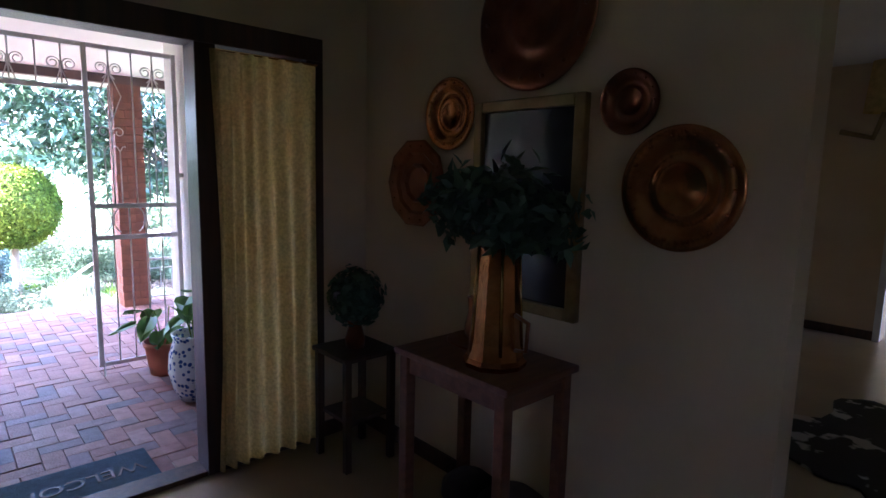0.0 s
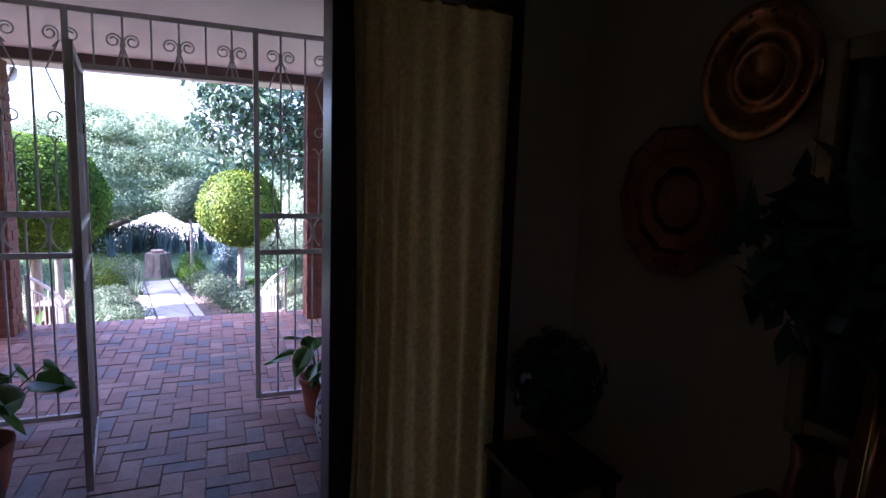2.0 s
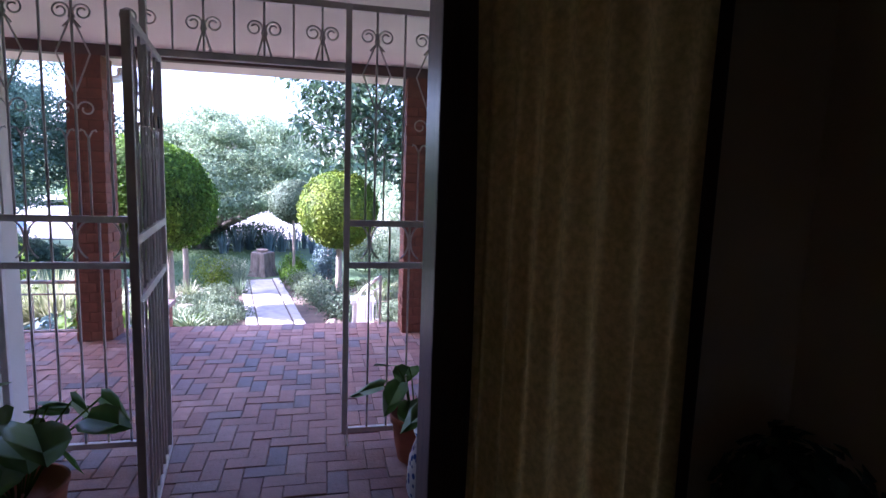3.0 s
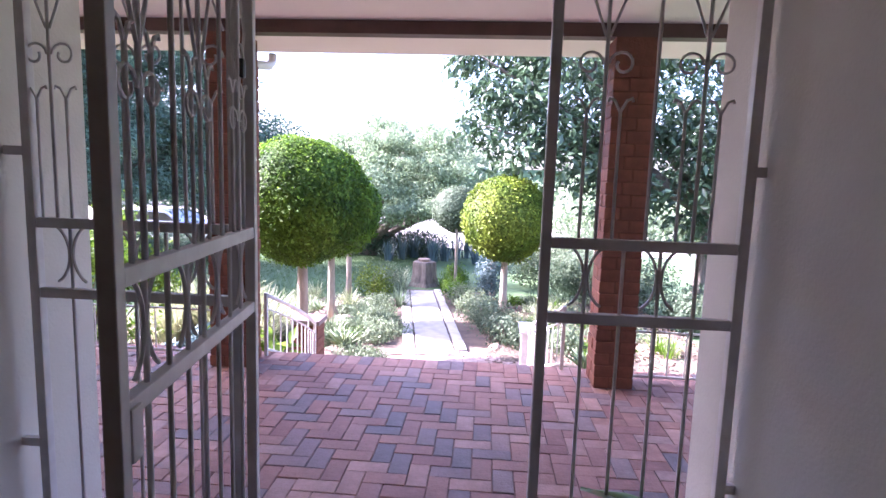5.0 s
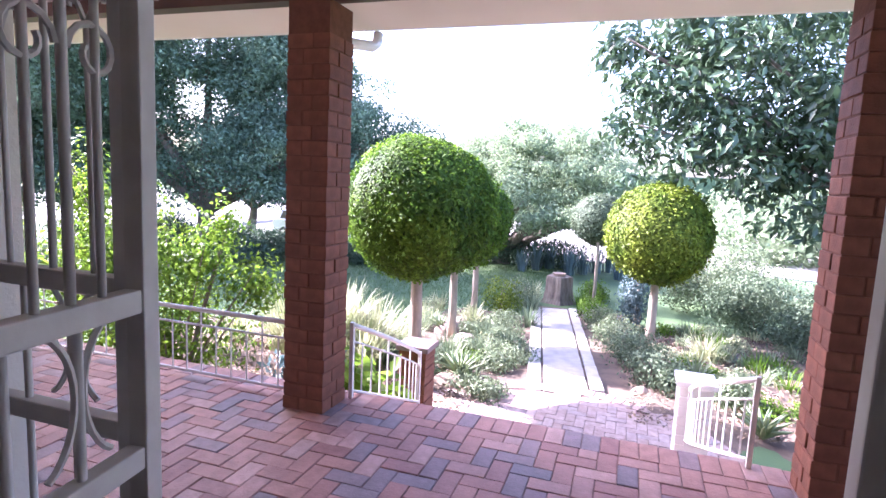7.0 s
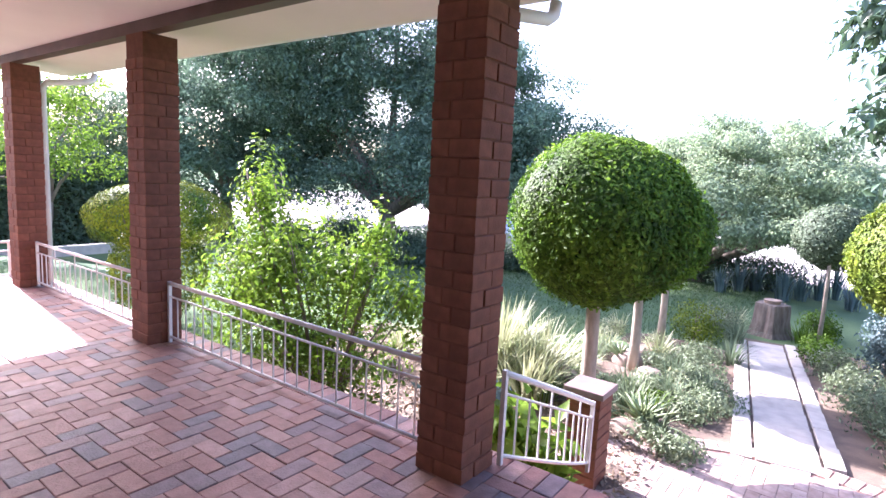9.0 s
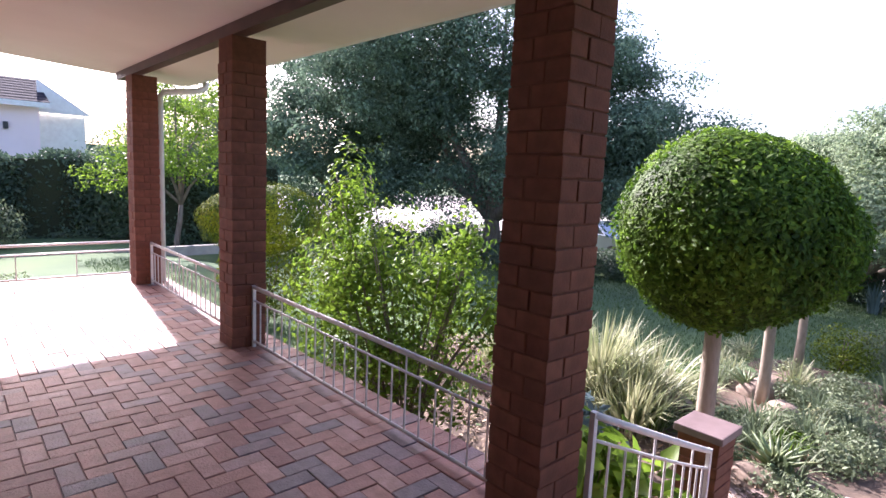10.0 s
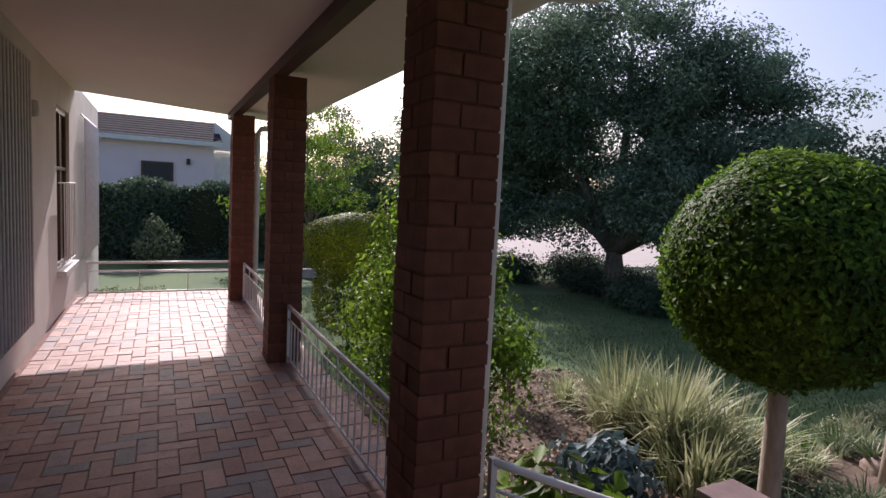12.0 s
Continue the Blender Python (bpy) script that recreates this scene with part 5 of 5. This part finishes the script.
bush("vase_foliage", -0.44, 3.27, 1.3, [((0, 0, 0.13), (0.26, 0.2, 0.17)), ((-0.15, -0.05, 0.17), (0.16, 0.14, 0.12)), ((0.15, 0, 0.05), (0.14, 0.14, 0.15))], 1500, 0.075, M_LEAF_DARK, 220, "dense dark green leaves arranged in the vase", twigs=4, shell=0.85, category="plant", lump=0.3)
dish = empty("copper_dish", pose(-0.68, 3.42, 0.82), "low dark copper dish on the side table", "dish")
part("bowl", lathe([(0, 0), (0.1, 0), (0.16, 0.035), (0.155, 0.038), (0.09, 0.012), (0, 0.012)], 28), M_COPPER_DARK, dish, smooth=True)
jug = empty("copper_jug", pose(-0.78, 3.48, 0.82), "small copper jug standing on the table", "jug")
part("body", lathe([(0, 0), (0.05, 0), (0.055, 0.06), (0.04, 0.14), (0.045, 0.2), (0.04, 0.2), (0, 0.15)], 20), M_COPPER_DARK, jug, smooth=True)
for x, y, r, m, lab in ((-0.74, 3.42, 0.13, M_CLOTH_DARK, "round dark basket under the side table"), (-0.46, 3.4, 0.16, M_CLOTH_DARK, "dark round cushion under the side table")):
    b = empty("basket", pose(x, y, 0), lab, "basket", "baskets")
    part("body", lathe([(0, 0), (r * 0.8, 0), (r, r * 0.6), (r * 0.95, r * 1.2), (r * 0.6, r * 1.5), (0, r * 1.55)], 24), m, b, smooth=True)
    part("rim", tube([(math.cos(q) * r * 1.01, math.sin(q) * r * 1.01, r * 0.75) for q in [2 * math.pi * k / 24 for k in range(24)]], 0.008, 6, closed=True), M_GILT, b, smooth=True)

st = empty("plant_stand", pose(-1.54, 3.32, 0), "dark wooden plant stand in the corner", "table")
part("tabletop", boxes((-0.17, 0.17, -0.17, 0.17, 0.6, 0.625), bevel=0.006), M_DARKWOOD, st)
for x in (-0.14, 0.14):
    for y in (-0.14, 0.14):
        part("leg", boxes((x - 0.018, x + 0.018, y - 0.018, y + 0.018, 0, 0.6), bevel=0.003), M_DARKWOOD, st)
part("shelf", boxes((-0.13, 0.13, -0.13, 0.13, 0.25, 0.27)), M_DARKWOOD, st)
vp = empty("flower_vase", pose(-1.54, 3.32, 0.625), "small copper vase with a dark flower bunch", "vase")
part("vase", lathe([(0, 0), (0.05, 0), (0.055, 0.05), (0.035, 0.12), (0.045, 0.15), (0.035, 0.15), (0, 0.12)], 20), M_COPPER_DARK, vp, smooth=True)
rng = np.random.default_rng(230)
p, d = blob_points(rng, 900, (0, 0, 0.28), (0.15, 0.14, 0.15), 0.7, 0.2)
leaf_part("bouquet", leaves(p, d, rng.uniform(0.03, 0.07, 900), 230, 0.7), M_LEAF_DARK, vp, "dark dried flower bunch")
bm = bmesh.new()
bmesh.ops.create_icosphere(bm, subdivisions=2, radius=0.022, matrix=Matrix.Translation((0.03, -0.13, 0.31)))
part("blossom", bm, M_WHITE, vp, "single white blossom")

# hall beyond the plate wall
bm = bmesh.new()
ring = []
for k in range(64):
    a = 2 * math.pi * k / 64
    r = 1 + 0.16 * math.cos(4 * a) + 0.06 * math.sin(7 * a + 1) + 0.03 * math.sin(17 * a)
    ring.append((0.62 * r * math.cos(a), 0.85 * r * math.sin(a)))
top = [bm.verts.new((x, y, 0.008)) for x, y in ring]
low = [bm.verts.new((x * 1.01, y * 1.01, -0.003)) for x, y in ring]
bm.faces.new(top)
for k in range(64):
    bm.faces.new((low[k], low[(k + 1) % 64], top[(k + 1) % 64], top[k]))
ob = link("cowhide_rug", bm, M_HIDE)
ob.matrix_world = pose(0.55, 5.7, 0, 0, 0, 20)
tagged(ob, "black and white cowhide rug on the tiled floor", "rug")
sc = empty("wall_sconce", pose(0.56, 3.66, 1.72), "small wall sconce on the corner of the wall", "wall lamp")
part("bracket", tube([(-0.06, 0, 0), (0.02, 0, -0.02), (0.04, 0, 0.05)], 0.008, 6), M_GILT, sc, smooth=True)
part("shade", lathe([(0.05, 0.05), (0.04, 0.19), (0.036, 0.19), (0.046, 0.05)], 20), M_LACE, sc, smooth=True).location = (0.04, 0, 0)
df = empty("door_2", pose(0, 0, 0), "white painted doorway at the end of the hall", "door frame")
tagged(df, kind="structure")
for b in ((-0.16, -0.1, 0, 2.1), (0.9, 0.96, 0, 2.1), (-0.1, 0.9, 2.05, 2.1)):
    part("frame", boxes((b[0], b[1], 8.56, 8.6, b[2], b[3]), bevel=0.004), M_WHITE, df)
structure("baseboard_hall", boxes((-1.25, -0.16, 8.58, 8.6, 0, 0.09)), M_DARKWOOD, "dark stained skirting board", "skirting")

# ---- lawn blades near the beds ----
rng = np.random.default_rng(300)
n = 60000
gx, gy = rng.uniform(-24, -6.6, n), rng.uniform(-11, 0.5, n)
inbed = ((gx > -14.4) & (gy > -1.08)) | ((gx > -11.1) & (gy > -4.4))
gx, gy = gx[~inbed], gy[~inbed]
gz = np.array([ground_z(a, b) for a, b in zip(gx, gy)]) - 0.015
me = leaves(np.stack([gx, gy, gz], 1), rng.normal(0, 1, (len(gx), 3)) * np.array([1, 1, 0.1]), rng.uniform(0.04, 0.09, len(gx)), 300, 0.12, droop=-3.0)
me.materials.append(M_LAWN_BLADE)
turn_garden([tagged(new("lawn_grass", me), "short green lawn grass blades", "grass", kind="stuff")])
n = 13000
lx, ly = rng.uniform(-11.0, -6.5, n), rng.uniform(-4.2, 0.9, n)
lz = np.array([ground_z(a, b) for a, b in zip(lx, ly)]) + 0.045
me = leaves(np.stack([lx, ly, lz], 1), np.tile([0, 0, 1.0], (n, 1)), rng.uniform(0.03, 0.08, n), 301, 0.5)
me.materials.append(mat("dry_leaf_litter", (0.42, 0.33, 0.22), (0.2, 0.14, 0.1), 3, 0.9, island=0.5))
turn_garden([tagged(new("leaf_litter", me), "dry brown leaf litter on the soil", "leaf litter", kind="stuff")])
n = 6000
lx, ly = rng.uniform(-14.4, -9.2, n), rng.uniform(2.6, 6.0, n)
lz = np.array([ground_z(a, b) for a, b in zip(lx, ly)]) + 0.045
me = leaves(np.stack([lx, ly, lz], 1), np.tile([0, 0, 1.0], (n, 1)), rng.uniform(0.03, 0.08, n), 302, 0.5)
me.materials.append(bpy.data.materials["dry_leaf_litter"])
turn_garden([tagged(new("leaf_litter", me), "dry brown leaf litter on the soil", "leaf litter", kind="stuff")])

# ---- laid pieces: column bricks, paving bricks, floor tiles ----
def brick_mesh(name, lx, ly, lz, bevel, material):
    bm = bmesh.new()
    x, y, t = lx / 2, ly / 2, bevel
    lo = [bm.verts.new(c) for c in ((-x, -y, 0), (x, -y, 0), (x, y, 0), (-x, y, 0))]
    mi = [bm.verts.new(c) for c in ((-x, -y, lz - t), (x, -y, lz - t), (x, y, lz - t), (-x, y, lz - t))]
    hi = [bm.verts.new(c) for c in ((-x + t, -y + t, lz), (x - t, -y + t, lz), (x - t, y - t, lz), (-x + t, y - t, lz))]
    for a, b in ((lo, mi), (mi, hi)):
        for k in range(4):
            bm.faces.new((a[k], a[(k + 1) % 4], b[(k + 1) % 4], b[k]))
    bm.faces.new(hi)
    bm.faces.new(lo[::-1])
    me = bpy.data.meshes.new(name)
    bm.to_mesh(me)
    bm.free()
    me.materials.append(material)
    return me


rnd = random.Random(9)
S, BW, BH, JT = 0.28, 0.105, 0.0795, 0.008
cb = bpy.data.meshes.new("brick")
cbm = boxes((-(S - BW - JT) / 2, (S - BW - JT) / 2, -BW / 2, BW / 2, 0, BH), bevel=0.005)
cbm.to_mesh(cb)
cbm.free()
cb.materials.append(M_BRICK)
for th in [o for o in scene.objects if o.name.startswith("brick_column") and o.location.y < 5]:
    for k in range(26):
        z = 0.002 + k * (BH + JT)
        if z + BH > CEIL - 0.09:
            break
        flip = k % 2
        for q in range(4):
            a = q * 90
            off = Vector((-(BW + JT) / 2 * (1 if not flip else -1), S / 2 - BW / 2, z))
            m = Matrix.Rotation(radians(a), 4, "Z") @ Matrix.Translation(off + Vector((0, rnd.uniform(-0.003, 0.006), rnd.uniform(-0.0015, 0.0015))))
            ob = new("brick", cb)
            ob.parent = th
            ob.matrix_local = m

P = 0.105
flat = brick_mesh("paver", 2 * P - 0.0035, P - 0.0035, 0.032, 0.003, M_PAVER)
floor_v = bpy.data.objects["floor_veranda"]
rest_v, rest_f = [], []
count = 0


half_flat = brick_mesh("paver", P - 0.0035, P - 0.0035, 0.032, 0.004, M_PAVER)


def lay(cx, cy, turned, z=-0.032, half=False):
    """One paver: an object of its own in the stretch before the gate, else part of the joined rest."""
    global count
    dz, tilt = rnd.uniform(-0.003, 0.003), (rnd.uniform(-0.4, 0.4), rnd.uniform(-0.4, 0.4), rnd.uniform(-0.6, 0.6))
    m = pose(cx, cy, z + dz, tilt[0], tilt[1], tilt[2] + (90 if turned else 0))
    if not half and -6.15 < cx < -3.0 and 0.9 < cy < 3.1 and count < 300:
        ob = new("paver", flat)
        ob.parent = floor_v
        ob.matrix_local = m
        count += 1
    else:
        b = len(rest_v)
        src = half_flat if half else flat
        rest_v.extend(tuple(m @ v.co) for v in src.vertices)
        rest_f.extend(tuple(b + i for i in f.vertices) for f in src.polygons)


def inside(i, j):
    x, y = (i + 0.5) * P, (j + 0.5) * P
    return (i >= -59 and x < -4.15 and j >= -58 and y < 8.0) or (-4.15 <= x < -2.04 and 0.72 < y < 3.14)


for i in range(-59, -18):
    for j in range(-58, 77):
        k = (i - j) % 4
        if not inside(i, j):
            continue
        oi, oj = ((i + 1, j), (i - 1, j), (i, j - 1), (i, j + 1))[k]
        if not inside(oi, oj):
            lay((i + 0.5) * P, (j + 0.5) * P, False, half=True)
        elif k == 0:
            lay((i + 1) * P, (j + 0.5) * P, False)
        elif k == 3:
            lay((i + 0.5) * P, (j + 1) * P, True)
for j in range(int(14.2 / P)):
    lay(-6.302, END + 0.005 + (j + 0.5) * P, False)
for j in range(int(1.9 / P)):
    lay(-6.195 + (j + 0.5) * P, END + 0.105, True)
me = bpy.data.meshes.new("paving")
me.from_pydata(rest_v, [], rest_f)
me.materials.append(M_PAVER_J)
ob = new("paving", me)
ob.parent = floor_v
tagged(ob, "red and grey clay pavers in herringbone", kind="stuff")

# round brick landing at the foot of the steps
# paler paver copy: fading plus strong sunlight put into the colour
M_PAVER_PALE = brick_mat("sunlit_faded_paver", [(0.0, (0.4, 0.29, 0.25)), (0.5, (0.48, 0.36, 0.31)), (1.0, (0.42, 0.33, 0.3))], True, 0.8)
land = empty("brick_landing", pose(0, 0, 0), "round herringbone brick landing at the foot of the steps", "paving")
lv, lf = [], []
for i in range(-102, -71):
    for j in range(-2, 40):
        k = (i - j) % 4
        if k == 0:
            cx, cy, t = (i + 1) * P, (j + 0.5) * P, False
        elif k == 3:
            cx, cy, t = (i + 0.5) * P, (j + 1) * P, True
        else:
            continue
        if (cx + 8.15) ** 2 + (cy - 1.75) ** 2 < 1.6 ** 2:
            m = pose(cx, cy, GROUND - 0.005 + rnd.uniform(-0.003, 0.003), rnd.uniform(-0.5, 0.5), rnd.uniform(-0.5, 0.5), rnd.uniform(-0.8, 0.8) + (90 if t else 0))
            b = len(lv)
            lv.extend(tuple(m @ v.co) for v in flat.vertices)
            lf.extend(tuple(b + q for q in f.vertices) for f in flat.polygons)
for k in range(92):
    a = 2 * math.pi * k / 92
    m = pose(-8.15 + 1.72 * math.cos(a), 1.75 + 1.72 * math.sin(a), GROUND - 0.003, 0, 0, math.degrees(a))
    b = len(lv)
    lv.extend(tuple(m @ v.co) for v in flat.vertices)
    lf.extend(tuple(b + q for q in f.vertices) for f in flat.polygons)
me = bpy.data.meshes.new("paving")
me.from_pydata(lv, [], lf)
me.materials.append(M_PAVER_PALE)
ob = new("paving", me)
ob.parent = land
tagged(ob, kind="stuff")
part("bed", lathe([(0, GROUND - 0.08), (1.86, GROUND - 0.08), (1.86, GROUND + 0.012), (0, GROUND + 0.012)], 48), M_GROUT, land).location = (-8.15, 1.75, 0)
